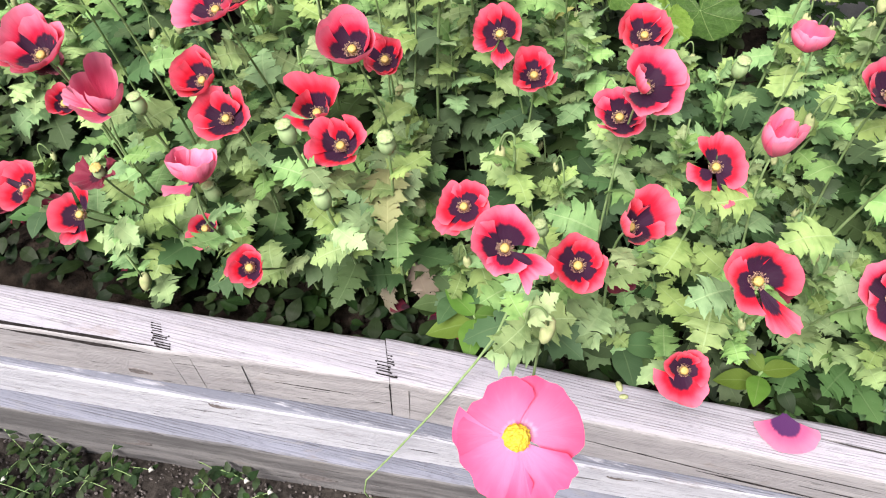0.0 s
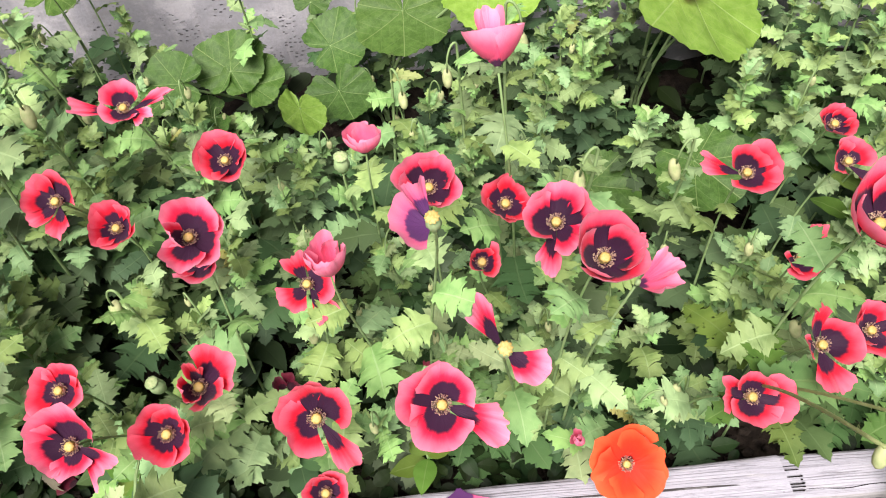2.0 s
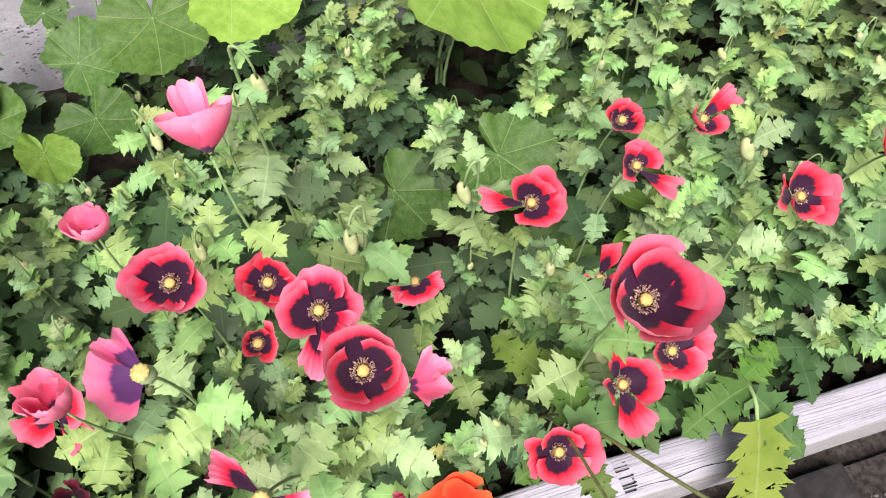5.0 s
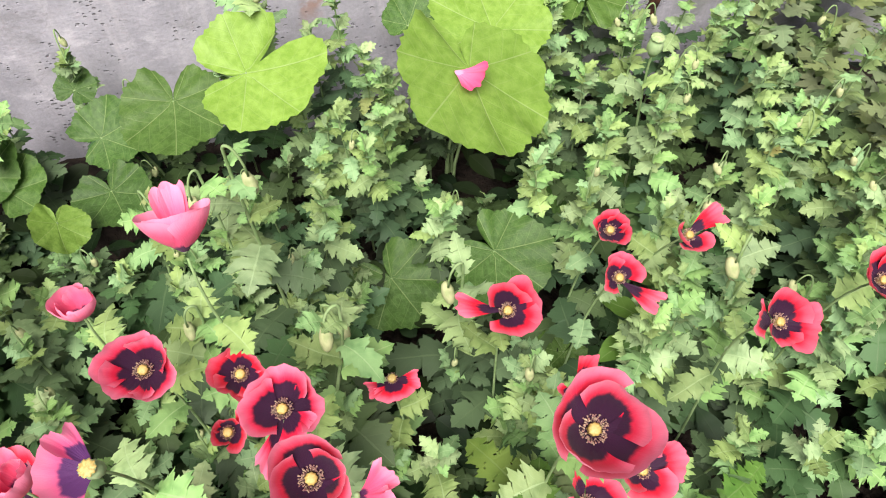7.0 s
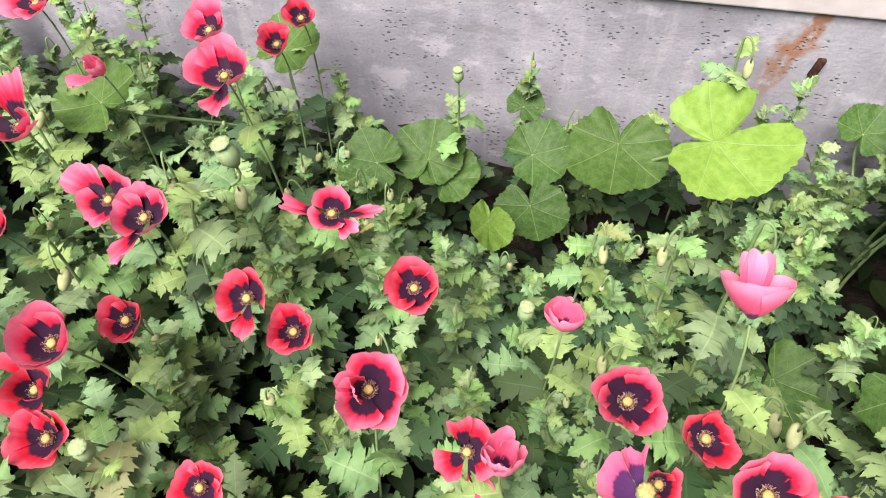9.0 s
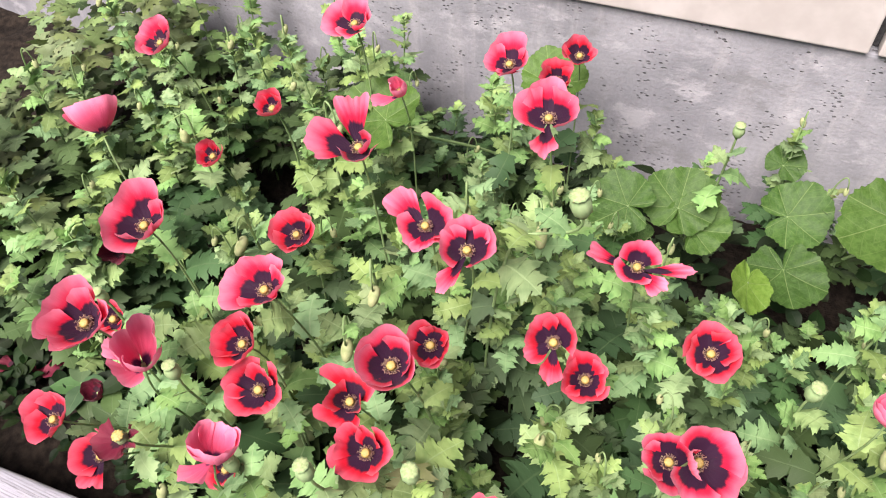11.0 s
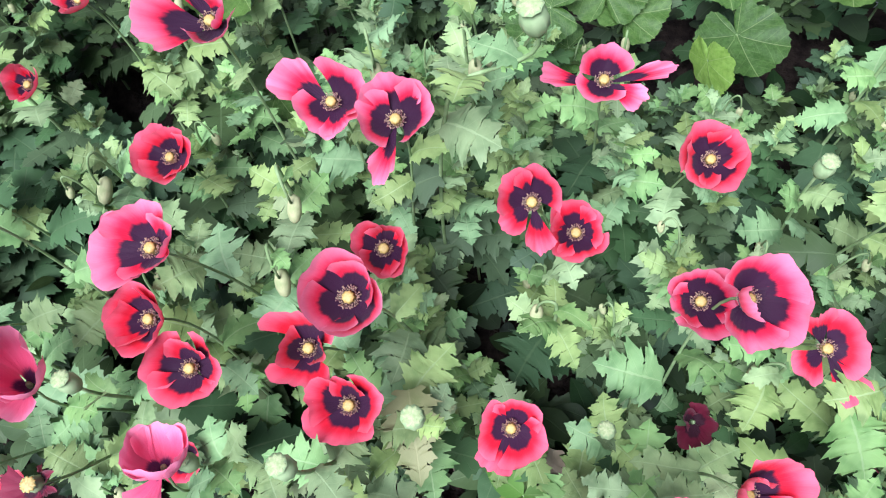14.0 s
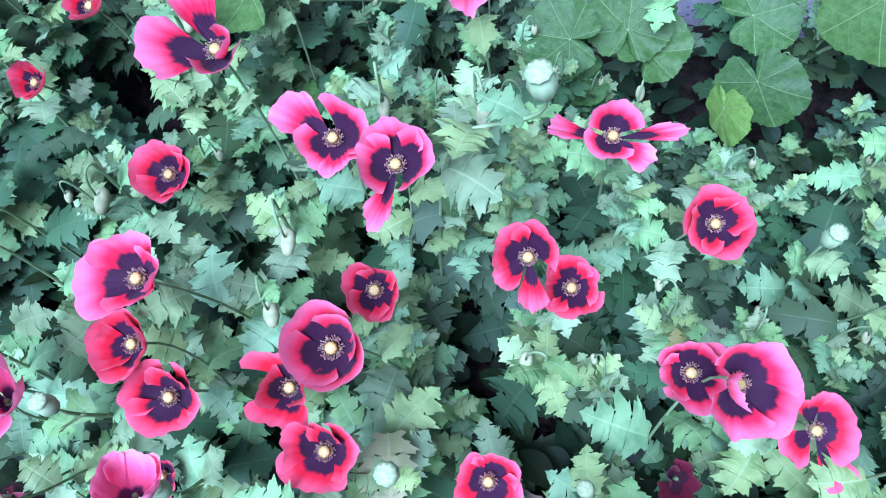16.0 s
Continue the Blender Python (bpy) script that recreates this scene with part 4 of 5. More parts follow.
# ---- the poppies, one by one ----
P4 = wide
RED = "open red poppy with dark blotches and a yellow centre"
ROSE = "open rose-red poppy with dark blotches and a yellow centre"
CLOSED = "half-closed pink poppy cup on a leafy stalk"
FLOWERS = [
    # key, place, radius, petals, colour, lean x, lean y, label
    (1, (0.232, 1.037, 0.732), 0.050, P4(40, 56, 1, 8, 42), "red", 0.0, -0.45, RED),
    (2, (0.016, 0.930, 0.790), 0.047, [(60, 50, 1.0, 12, 45), (150, 52, 1.05, 12, 45), (225, 34, 1.0, 8, 30), (285, 20, 1.3, 5, 20)], "red", 0.0, -0.5, RED),
    (3, (0.070, 0.934, 0.714), 0.046, P4(20, 52, 0.98, 10, 45), "red", 0.05, -0.5, RED),
    (4, (0.235, 0.808, 0.822), 0.053, [(75, 52, 1.15, 10, 50), (345, 50, 1.15, 10, 40), (190, 54, 1.10, 42, 88), (260, 46, 1.05, 8, 45)], "rose", 0.15, -0.45, "large rose-red poppy with one folded petal"),
    (5, (0.211, 0.844, 0.729), 0.050, P4(200, 54, 1, 12, 50), "rose", -0.1, -0.5, ROSE),
    (6, (-0.156, 0.765, 0.868), 0.057, P4(50, 58, 1.0, 14, 58), "rose", 0.0, -0.35, "large cupped rose-red poppy with a wide dark centre"),
    (7, (-0.155, 0.874, 0.764), 0.044, P4(75, 54, 1.0, 14, 52), "red", 0.05, -0.45, RED),
    (8, (-0.165, 0.685, 0.763), 0.047, [(255, 58, 1.1, 10, 42), (165, 42, 1.1, 14, 45), (15, 40, 1.1, 14, 45), (90, 50, 0.85, 18, 55)], "red", 0.0, -0.45, RED),
    (9, (0.004, 0.703, 0.645), 0.046, [(70, 46, 1.0, 10, 42), (175, 46, 1.0, 10, 42), (245, 30, 1.2, 5, 20), (325, 44, 1.05, 8, 32)], "red", 0.0, -0.5, RED),
    (10, (0.089, 0.578, 0.729), 0.050, [(85, 56, 1.25, 12, 45), (185, 48, 1.0, 12, 45), (275, 44, 0.85, 10, 40), (330, 24, 1.35, 5, 20)], "rose", 0.0, -0.55, ROSE),
    (11, (0.184, 0.604, 0.679), 0.046, P4(60, 52, 1.0, 10, 42), "red", 0.0, -0.55, RED),
    (12, (0.394, 0.569, 0.753), 0.050, [(55, 50, 1.1, 12, 48), (130, 50, 1.1, 10, 45), (205, 46, 0.95, 10, 40), (305, 17, 1.4, 4, 14)], "red", 0.05, -0.55, RED),
    (13, (0.357, 0.566, 0.512), 0.036, [(30, 40, 1.1, 10, 40), (150, 44, 1.0, 14, 45), (265, 40, 1.4, 5, 18), (90, 44, 0.9, 14, 50)], "red", 0.1, -0.6, "small red poppy leaning over the timber edging"),
    (14, (0.359, 0.816, 0.680), 0.043, [(20, 48, 1.1, 8, 30), (115, 26, 1.2, 12, 35), (225, 38, 1.1, 6, 20), (300, 20, 1.5, 2, 5)], "red", 0.0, -0.55, "red poppy with narrow splayed petals"),
    (15, (-0.405, 0.759, 0.785), 0.050, P4(30, 56, 1.0, 15, 55), "red", -0.15, -0.4, RED),
    (16, (-0.356, 0.714, 0.757), 0.047, [(20, 40, 1.15, 12, 40), (165, 46, 1.15, 10, 38), (90, 50, 0.9, 16, 50), (265, 54, 1.0, 8, 35)], "red", 0.0, -0.45, RED),
    (17, (-0.297, 0.556, 0.610), 0.036, P4(50, 54, 1.0, 12, 48), "red", 0.0, -0.55, "small red poppy leaning over the timber edging"),
    (18, (-0.432, 0.649, 0.556), 0.030, [(60, 46, 1.0, 12, 45), (150, 46, 1.0, 12, 45), (255, 40, 1.2, 6, 25), (335, 40, 1, 10, 40)], "red", 0.0, -0.5, "small red poppy low in the bed"),
    (19, (-0.565, 0.565, 0.665), 0.040, [(200, 46, 1.15, 10, 35), (85, 22, 1.5, 20, 50), (275, 30, 1.2, 5, 20)], "red", 0.1, -0.5, "red poppy with three narrow petals"),
    (20, (-0.223, 0.746, 0.760), 0.048, [(84, 42, 1.5, 32, 55), (268, 50, 1.15, 12, 42), (350, 42, 1.0, 35, 66), (186, 40, 1.0, 35, 66)], "red", 0.0, -0.45, "narrow red poppy with one upright petal"),
    (21, (-0.555, 0.655, 0.895), 0.056, P4(70, 60, 1.1, 16, 48), "rose", 0.05, -0.35, "large cupped rose-red poppy"),
    (22, (-0.655, 0.578, 0.690), 0.048, [(160, 54, 1.15, 12, 42), (80, 48, 1.0, 14, 48), (250, 44, 0.9, 10, 42), (350, 34, 0.9, 12, 60)], "red", -0.05, -0.5, RED),
    (23, (-0.694, 0.761, 0.694), 0.032, P4(45, 50, 1.05, 15, 50), "red", 0.1, -0.45, "small open red poppy among the leaves"),
    (24, (-0.368, 0.800, 0.883), 0.054, [(110, 44, 1.05, 15, 45), (30, 44, 0.95, 18, 60), (205, 48, 1.12, 8, 25), (300, 48, 0.85, 15, 55)], "rose", 0.0, -0.4, "large open rose-red poppy with pointed petals"),
    (25, (0.542, 0.566, 0.760), 0.055, [(140, 42, 1.1, 10, 35), (70, 44, 1.0, 12, 45), (250, 52, 1.0, 8, 35), (335, 20, 1.45, 3, 12)], "rose", 0.05, -0.55, "wide open rose-red poppy with a long tongue petal"),
    (26, (0.711, 0.776, 0.812), 0.057, [(80, 50, 1.0, 12, 45), (0, 46, 1.05, 12, 45), (175, 40, 0.9, 12, 50), (250, 16, 1.3, 4, 15), (300, 40, 0.9, 8, 35)], "rose", 0.0, -0.45, ROSE),
    (27, (0.656, 0.859, 0.762), 0.044, P4(55, 50, 1.05, 14, 55), "red", 0.05, -0.45, RED),
    (28, (0.741, 0.664, 0.879), 0.060, P4(10, 58, 1.05, 18, 66), "rose", 0.05, -0.35, "large cupped rose-red poppy with a dark throat"),
    (29, (0.552, 0.868, 0.802), 0.055, P4(45, 54, 1.02, 12, 52), "rose", 0.0, -0.4, ROSE),
    (30, (1.008, 0.878, 0.750), 0.050, [(20, 54, 1.1, 12, 50), (85, 46, 0.9, 16, 55), (165, 14, 1.45, 5, 14), (280, 50, 0.9, 8, 38)], "red", 0.05, -0.45, "red poppy with one narrow tongue petal"),
    (31, (1.218, 1.022, 0.681), 0.038, P4(30, 52, 1.0, 14, 55), "red", 0.05, -0.45, RED),
    (32, (1.193, 0.925, 0.697), 0.042, [(50, 44, 1.0, 12, 45), (130, 40, 0.8, 12, 55), (310, 16, 1.6, 2, 8), (215, 36, 0.8, 8, 40)], "red", 0.05, -0.5, "red poppy with a drooping tongue petal"),
    (33, (1.009, 0.629, 0.936), 0.072, P4(35, 60, 1.05, 20, 64), "rose", -0.08, -0.32, "very large cupped rose poppy with a dark throat"),
    (34, (1.043, 0.633, 0.675), 0.050, [(100, 22, 1.35, 20, 50), (10, 50, 1.0, 10, 42), (270, 28, 1.3, 4, 14), (180, 36, 0.8, 15, 55)], "red", 0.0, -0.5, RED),
    (35, (1.138, 0.667, 0.636), 0.046, [(95, 50, 1.0, 12, 48), (10, 38, 1.3, 8, 28), (285, 46, 1.0, 8, 35), (180, 46, 0.9, 12, 50)], "red", 0.05, -0.5, RED),
    (36, (0.943, 0.586, 0.643), 0.044, [(165, 34, 1.25, 8, 30), (75, 50, 0.9, 14, 50), (355, 40, 1.25, 8, 30), (255, 46, 0.95, 8, 30)], "red", 0.05, -0.6, RED),
    (37, (0.842, 0.877, 0.625), 0.028, [(200, 22, 1.4, 5, 15), (270, 44, 1.2, 0, 5), (345, 24, 1.4, 5, 15)], "red", 0.0, -0.3, "small red poppy with three reflexed petals"),
    (38, (1.355, 0.785, 0.740), 0.050, [(60, 52, 1.0, 14, 52), (330, 50, 1.1, 12, 45), (165, 34, 1.2, 10, 35), (245, 44, 0.8, 10, 45)], "red", 0.1, -0.45, RED),
    (39, (1.530, 0.815, 0.735), 0.050, P4(35, 54, 1.0, 12, 50), "red", 0.05, -0.45, RED),
    (40, (-0.942, 1.287, 0.849), 0.052, [(120, 46, 1.1, 12, 45), (40, 40, 1.0, 15, 55), (200, 46, 1.0, 8, 40), (300, 46, 0.9, 10, 50)], "rose", 0.0, -0.45, ROSE),
    (41, (-0.507, 1.345, 0.951), 0.048, [(90, 50, 1.1, 15, 50), (350, 46, 0.9, 15, 60), (200, 40, 1.2, 4, 20), (280, 46, 0.9, 5, 25)], "rose", 0.0, -0.35, ROSE),
    (42, (-0.609, 1.187, 0.847), 0.040, P4(30, 54, 1.0, 20, 62), "red", 0.0, -0.4, "small cupped red poppy"),
    (43, (-0.760, 1.150, 0.712), 0.038, P4(60, 54, 1.0, 14, 55), "red", 0.0, -0.45, "small cupped red poppy"),
    (44, (-0.341, 1.045, 0.953), 0.056, [(120, 26, 1.45, 14, 35), (195, 36, 1.4, 5, 20), (20, 40, 0.75, 30, 80), (300, 46, 0.9, 15, 65)], "rose", 0.1, -0.35, "rose-red poppy with two long petals spread to one side"),
    (45, (-0.230, 1.410, 0.890), 0.050, [(100, 40, 1.2, 15, 45), (190, 46, 1.0, 12, 45), (340, 40, 1.0, 15, 55), (280, 40, 0.8, 10, 45)], "rose", 0.0, -0.4, ROSE),
    (46, (-0.095, 1.208, 0.956), 0.058, [(110, 52, 1.1, 12, 50), (20, 50, 1.0, 14, 55), (200, 46, 1.05, 10, 45), (282, 18, 1.40, 4, 15)], "rose", 0.0, -0.4, "large rose-red poppy with a drooping tongue petal"),
    (47, (-0.168, 1.528, 0.790), 0.046, P4(20, 48, 1.0, 14, 52), "red", 0.0, -0.45, RED),
    (48, (-0.150, 1.621, 0.793), 0.042, P4(55, 50, 1.05, 14, 52), "red", 0.0, -0.45, RED),
    (49, (-0.136, 0.975, 0.878), 0.052, [(95, 50, 1.05, 12, 48), (10, 44, 1.05, 12, 45), (185, 44, 0.95, 14, 50), (262, 15, 1.45, 3, 12)], "rose", 0.0, -0.4, "rose-red poppy with a drooping tongue petal"),
    (50, (-0.221, 1.013, 0.859), 0.052, [(35, 56, 1.1, 12, 50), (155, 28, 1.4, 6, 20), (235, 40, 0.9, 8, 35), (300, 40, 0.95, 8, 35)], "rose", 0.0, -0.4, ROSE),
    (51, (-0.459, 0.993, 0.762), 0.049, P4(80, 56, 1.0, 10, 45), "red", 0.0, -0.45, "open red poppy with a torn petal edge"),
    (52, (-0.561, 0.806, 0.932), 0.058, [(110, 40, 1.2, 14, 48), (30, 48, 1.05, 18, 60), (215, 48, 1.05, 10, 40), (310, 50, 1.0, 18, 72)], "rose", 0.05, -0.35, "large rose-red poppy with ragged petals"),
    (53, (0.094, 1.090, 0.814), 0.046, [(8, 10, 1.75, 4, 10), (182, 10, 1.70, 4, 12), (92, 54, 1.0, 14, 50), (250, 44, 0.80, 8, 35), (326, 22, 1.25, 5, 15)], "rose", 0.0, -0.4, "rose-red poppy with two long thin side petals"),
    (54, (0.619, 0.586, 0.837), 0.038, [(122, 18, 1.9, 20, 40), (318, 34, 1.3, 0, 5)], "rose", 0.0, -0.4, "rose poppy shedding its petals round a green seed capsule"),
    (55, (0.556, 0.695, 0.938), 0.043, [(190, 46, 1.15, 0, 40), (120, 24, 1.25, 20, 55)], "violet", 0.0, -0.3, "fading pink poppy with violet-based petals and a seed capsule"),
    (56, (0.617, 0.827, 0.672), 0.034, [(100, 52, 1.0, 30, 75), (340, 40, 1.2, 25, 55), (200, 46, 0.9, 25, 65)], "red", 0.1, -0.4, "small half-open red poppy"),
    (57, (0.780, 0.648, 0.850), 0.046, [(12, 36, 1.25, 35, 55), (318, 36, 1.2, 30, 50)], "pink", 0.25, -0.1, "pink folded poppy beside a larger cup"),
    (58, (1.090, 0.795, 0.640), 0.040, [(50, 22, 1.5, 20, 40), (200, 40, 0.8, 15, 50), (290, 46, 0.9, 5, 30)], "red", -0.1, -0.45, "red poppy with one raised petal"),
    (59, (1.315, 0.965, 0.712), 0.042, [(30, 24, 1.5, 15, 35), (180, 46, 0.9, 20, 65), (280, 46, 0.9, 10, 45)], "red", 0.1, -0.4, "folded red poppy with a raised petal"),
    (60, (-0.405, 1.305, 0.855), 0.044, [(60, 56, 1.0, 35, 95), (180, 56, 1.0, 35, 95), (300, 50, 0.9, 30, 90), (240, 20, 1.3, 10, 20)], "pink", 0.0, -0.4, "half-closed pink poppy with one loose petal"),
    (61, (0.241, 0.634, 0.738), 0.050, [(42, 40, 1.45, 25, 45), (100, 36, 1.1, 40, 70), (220, 42, 1.15, 40, 85), (315, 42, 1.15, 30, 62)], "red", 0.15, -0.4, "folded red poppy with a raised petal"),
    # closed cups, seen from outside
    (70, (0.411, 0.764, 0.775), 0.040, P4(50, 60, 1.5, 34, 78), "pink", 0.05, 0.0, CLOSED),
    (71, (0.462, 0.985, 0.778), 0.037, P4(70, 64, 1.2, 12, 80), "pink", 0.1, 0.0, CLOSED),
    (72, (-0.520, 0.672, 0.790), 0.050, [(85, 50, 1.70, 48, 70), (205, 62, 1.30, 25, 70), (325, 62, 1.25, 25, 70), (262, 46, 0.95, 0, 22), (180, 22, 1.25, 0, 10)], "pink", 0.05, 0.15, "folded pink poppy with an upright petal"),
    (73, (-0.366, 0.606, 0.740), 0.044, [(20, 62, 1.25, 14, 74), (110, 62, 1.20, 12, 70), (200, 62, 1.25, 12, 66), (290, 64, 1.20, 10, 74), (262, 26, 1.2, -20, 0)], "pink", 0.0, 0.45, "half-folded pink poppy with a violet base"),
    (74, (0.652, 0.897, 0.980), 0.055, [(78, 50, 1.35, 56, 66), (110, 50, 1.28, 56, 66), (270, 80, 0.98, 30, 58), (350, 70, 1.00, 22, 54), (190, 70, 1.00, 22, 54)], "pink", 0.0, 0.75, "pale pink poppy cup with upright back petals and violet base"),
    (75, (-0.744, 0.935, 0.955), 0.050, P4(60, 66, 1.25, 10, 72), "pink", -0.45, 0.40, "closed pink poppy with a violet base"),
    (76, (-0.813, 0.713, 0.447), 0.030, P4(60, 60, 1.2, 10, 80), "wilted", 0.0, -0.3, "small closed dark red poppy low in the bed"),
    # wilted
    (80, (0.264, 0.790, 0.410), 0.034, [(30, 40, 1.1, 10, 70), (150, 40, 1.0, 20, 80), (270, 46, 1.1, -10, 30)], "wilted", 0.1, -0.3, "shrivelled dark red poppy"),
    (81, (0.500, 0.760, 0.440), 0.036, [(40, 34, 1.2, 10, 50), (220, 40, 1.0, 10, 60)], "wilted", 0.0, -0.3, "shrivelled dark red poppy"),
    (82, (-0.487, 0.573, 0.770), 0.030, [(40, 30, 1.1, 20, 60), (230, 40, 1.2, -10, 20), (330, 30, 1.0, 0, 50)], "wilted", 0.1, -0.3, "fading dark red poppy with a seed capsule"),
    (83, (0.744, 0.629, 0.440), 0.032, P4(40, 62, 1.3, 50, 92), "pink", -0.2, -0.1, "small crumpled pink poppy beside the timber edging"),
    (84, (-0.86, 0.93, 0.62), 0.040, [(40, 40, 1.1, 20, 60), (160, 40, 1.1, 20, 70), (270, 40, 1.0, 0, 40)], "wilted", 0.0, -0.3, "shrivelled dark red poppy"),
]
OPEN_FLOWERS += [(Vector(f[1]), f[2]) for f in FLOWERS if f[0] < 76]
for key, at, radius, petals, colour, lx, ly, label in FLOWERS:
    head = "capsule" if key in (54, 55, 82) else (True if key < 70 and key != 57 else False)
    poppy(key, at, radius * (0.95 if key < 70 else 0.94), petals, colour, lx, ly, label, head=head, leaves=4, crinkle=0.25 if key == 74 else 0.5 if key in (6, 28, 33) else 1.0 if key < 70 or key == 83 else 0.8 if key < 80 else 2.2)

poppy(90, (0.814, 0.600, 0.407), 0.056, P4(30, 64, 1.0, 0, 8), "orange", -0.05, -0.75, "orange-red crumpled field poppy leaning over the timber", leaves=3, crinkle=1.5, name="field_poppy")
poppy(91, (0.151, 0.306, 0.785), 0.055, [(50, 60, 1.06, -4, -16), (142, 56, 0.96, -2, -14), (232, 58, 1.04, -4, -16), (312, 40, 1.10, -2, -14)], "candy", 0.02, -0.42, "large flat candy-pink poppy arching over the timber edging", base=(0.14, 0.72, soil_z(0.14)), leaves=3, crinkle=1.0, head="ball", name="pink_poppy")



# ---- buds and seed capsules on their own stalks ----
def bud_plant(key, at, kind, size=1.0, side_step=None):
    """A stalk with small leaves and, at its top, a nodding bud or an upright seed capsule."""
    rng = random.Random(key)
    p = Vector(at)
    base = Vector((p.x + rng.uniform(-0.05, 0.05), max(0.70, min(1.74, p.y + rng.uniform(0.0, 0.07))), soil_z(p.x)))
    if side_step:
        base.x += side_step
    name = "poppy_bud" if kind == "bud" else "poppy_seedhead"
    root = thing(name, base, "nodding pale green poppy bud on a hooked leafy stalk" if kind == "bud" else "green poppy seed capsule on a leafy stalk", "poppy", "buds and seed capsules in the bed")
    rel = p - base
    if kind == "bud":
        side = Vector((rng.uniform(-1, 1), rng.uniform(-0.7, 0.3), 0)).normalized()
        crook = rel + Vector((0, 0, 0.055)) - side * 0.022
        pts = bezier((0, 0, -0.02), (0, 0, rel.z * 0.5), crook - Vector((0, 0, 0.12)) - side * 0.01, crook - side * 0.004, 9)
        pts += bezier(crook - side * 0.004, crook + Vector((0, 0, 0.016)), rel + Vector((0, 0, 0.062)), rel + Vector((0, 0, 0.014 * size)), 7)[1:]
        stem_on(root, pts, 0.0035, 0.0016)
        put("flower_bud", BUD, None, root, Matrix.Translation(rel) @ pose(0, 0, 0, 180 - rng.uniform(20, 50), rng.uniform(-18, 18), 0) @ Matrix.Diagonal((size, size, size * 1.1, 1)))
        leaves_up(root, rng, pts, 8, 0.20, 0.52, 0.095, 0.050, 2)
    else:
        n = Vector((rng.uniform(-0.2, 0.2), rng.uniform(-0.25, 0.05), 1)).normalized()
        pts = bezier((0, 0, -0.02), (0, 0, rel.z * 0.5), rel - n * 0.10 * size, rel - n * 0.02 * size, 12)
        if side_step:
            bend = rel + Vector((-0.085, 0.01, -0.105))
            pts = bezier((0, 0, -0.02), (0, 0, bend.z * 0.5), bend - Vector((0.03, 0, 0.08)), bend, 8)
            pts += bezier(bend, bend + Vector((0.045, 0, 0.03)), rel - n * 0.075, rel - n * 0.02 * size, 7)[1:]
        stem_on(root, pts, 0.0030, 0.0022)
        pod = put("seed_capsule", CAPSULE, None, root, axes(rel, n) @ Matrix.Diagonal((size, size, size, 1)))
        put("crown", CROWN, None, pod, None, "pale rayed crown")
        leaves_up(root, rng, pts, 7, 0.20, 0.80, 0.095, 0.05, 2)


BUDS = [(0.517, 1.237, 0.645), (0.767, 0.886, 0.759), (-0.563, 0.959, 0.727), (-0.264, 0.905, 0.793), (-0.284, 0.837, 0.727), (-0.197, 1.117, 0.787), (0.159, 0.494, 0.682),
        (-0.586, 0.605, 0.417), (0.010, 0.977, 0.477), (0.786, 0.965, 0.643), (0.709, 1.065, 0.880), (0.026, 0.871, 0.587), (-0.062, 1.101, 0.809), (0.540, 1.066, 0.562),
        (0.95, 0.98, 0.66), (1.06, 0.70, 0.60), (0.734, 1.613, 0.795), (1.36, 0.90, 0.70), (-0.50, 1.22, 0.80), (-0.83, 1.16, 0.74), (0.60, 1.17, 0.74), (0.33, 0.84, 0.50)]
for i, at in enumerate(BUDS):
    bud_plant(200 + i, at, "bud", 1.0 + 0.25 * ((i * 7) % 5) / 5)
CAPS = [((0.012, 0.998, 1.010), 1.15), ((0.191, 1.563, 0.745), 0.9), ((1.397, 1.320, 0.777), 1.1), ((-0.150, 0.570, 0.790), 0.95), ((-0.082, 0.739, 0.581), 0.9), ((-0.089, 0.667, 0.802), 1.0),
        ((-0.187, 0.596, 0.875), 0.9), ((0.403, 1.087, 0.651), 1.1), ((-0.460, 0.672, 0.812), 0.9), ((-0.36, 0.62, 0.70), 0.9), ((-0.63, 0.73, 0.83), 0.8), ((0.12, 0.72, 0.60), 0.9)]
for i, (at, size) in enumerate(CAPS):
    bud_plant(300 + i, at, "capsule", size, -0.15 if i == 0 else None)


# ---- leafy poppies without flowers that fill the bed ----
def canopy(x, y):
    """How high the leaves stand over the bed at (x, y)."""
    h = 0.40 + 0.28 * min(1.0, max(0.0, (y - 0.62) / 0.30))
    h += 0.05 * noise.noise(Vector((x * 3.1, y * 3.1, 4.0)))
    if x < -0.45 and y < 0.80:
        h -= 0.08
    low = math.exp(-(((x - 0.30) / 0.45) ** 2 + ((y - 1.48) / 0.23) ** 2))
    low = max(low, 1.1 * math.exp(-(((x - 0.98) / 0.23) ** 2 + ((y - 1.12) / 0.15) ** 2)))
    low = max(low, 0.8 * math.exp(-(((x - 1.12) / 0.18) ** 2 + ((y - 1.42) / 0.20) ** 2)))
    h += 0.12 * math.exp(-(((x + 0.15) / 0.30) ** 2 + ((y - 1.12) / 0.22) ** 2))
    h += 0.06 * max(0.0, min(1.0, (-x - 0.3) / 0.4)) * (1 if y > 0.9 else 0)
    return h - 0.37 * low


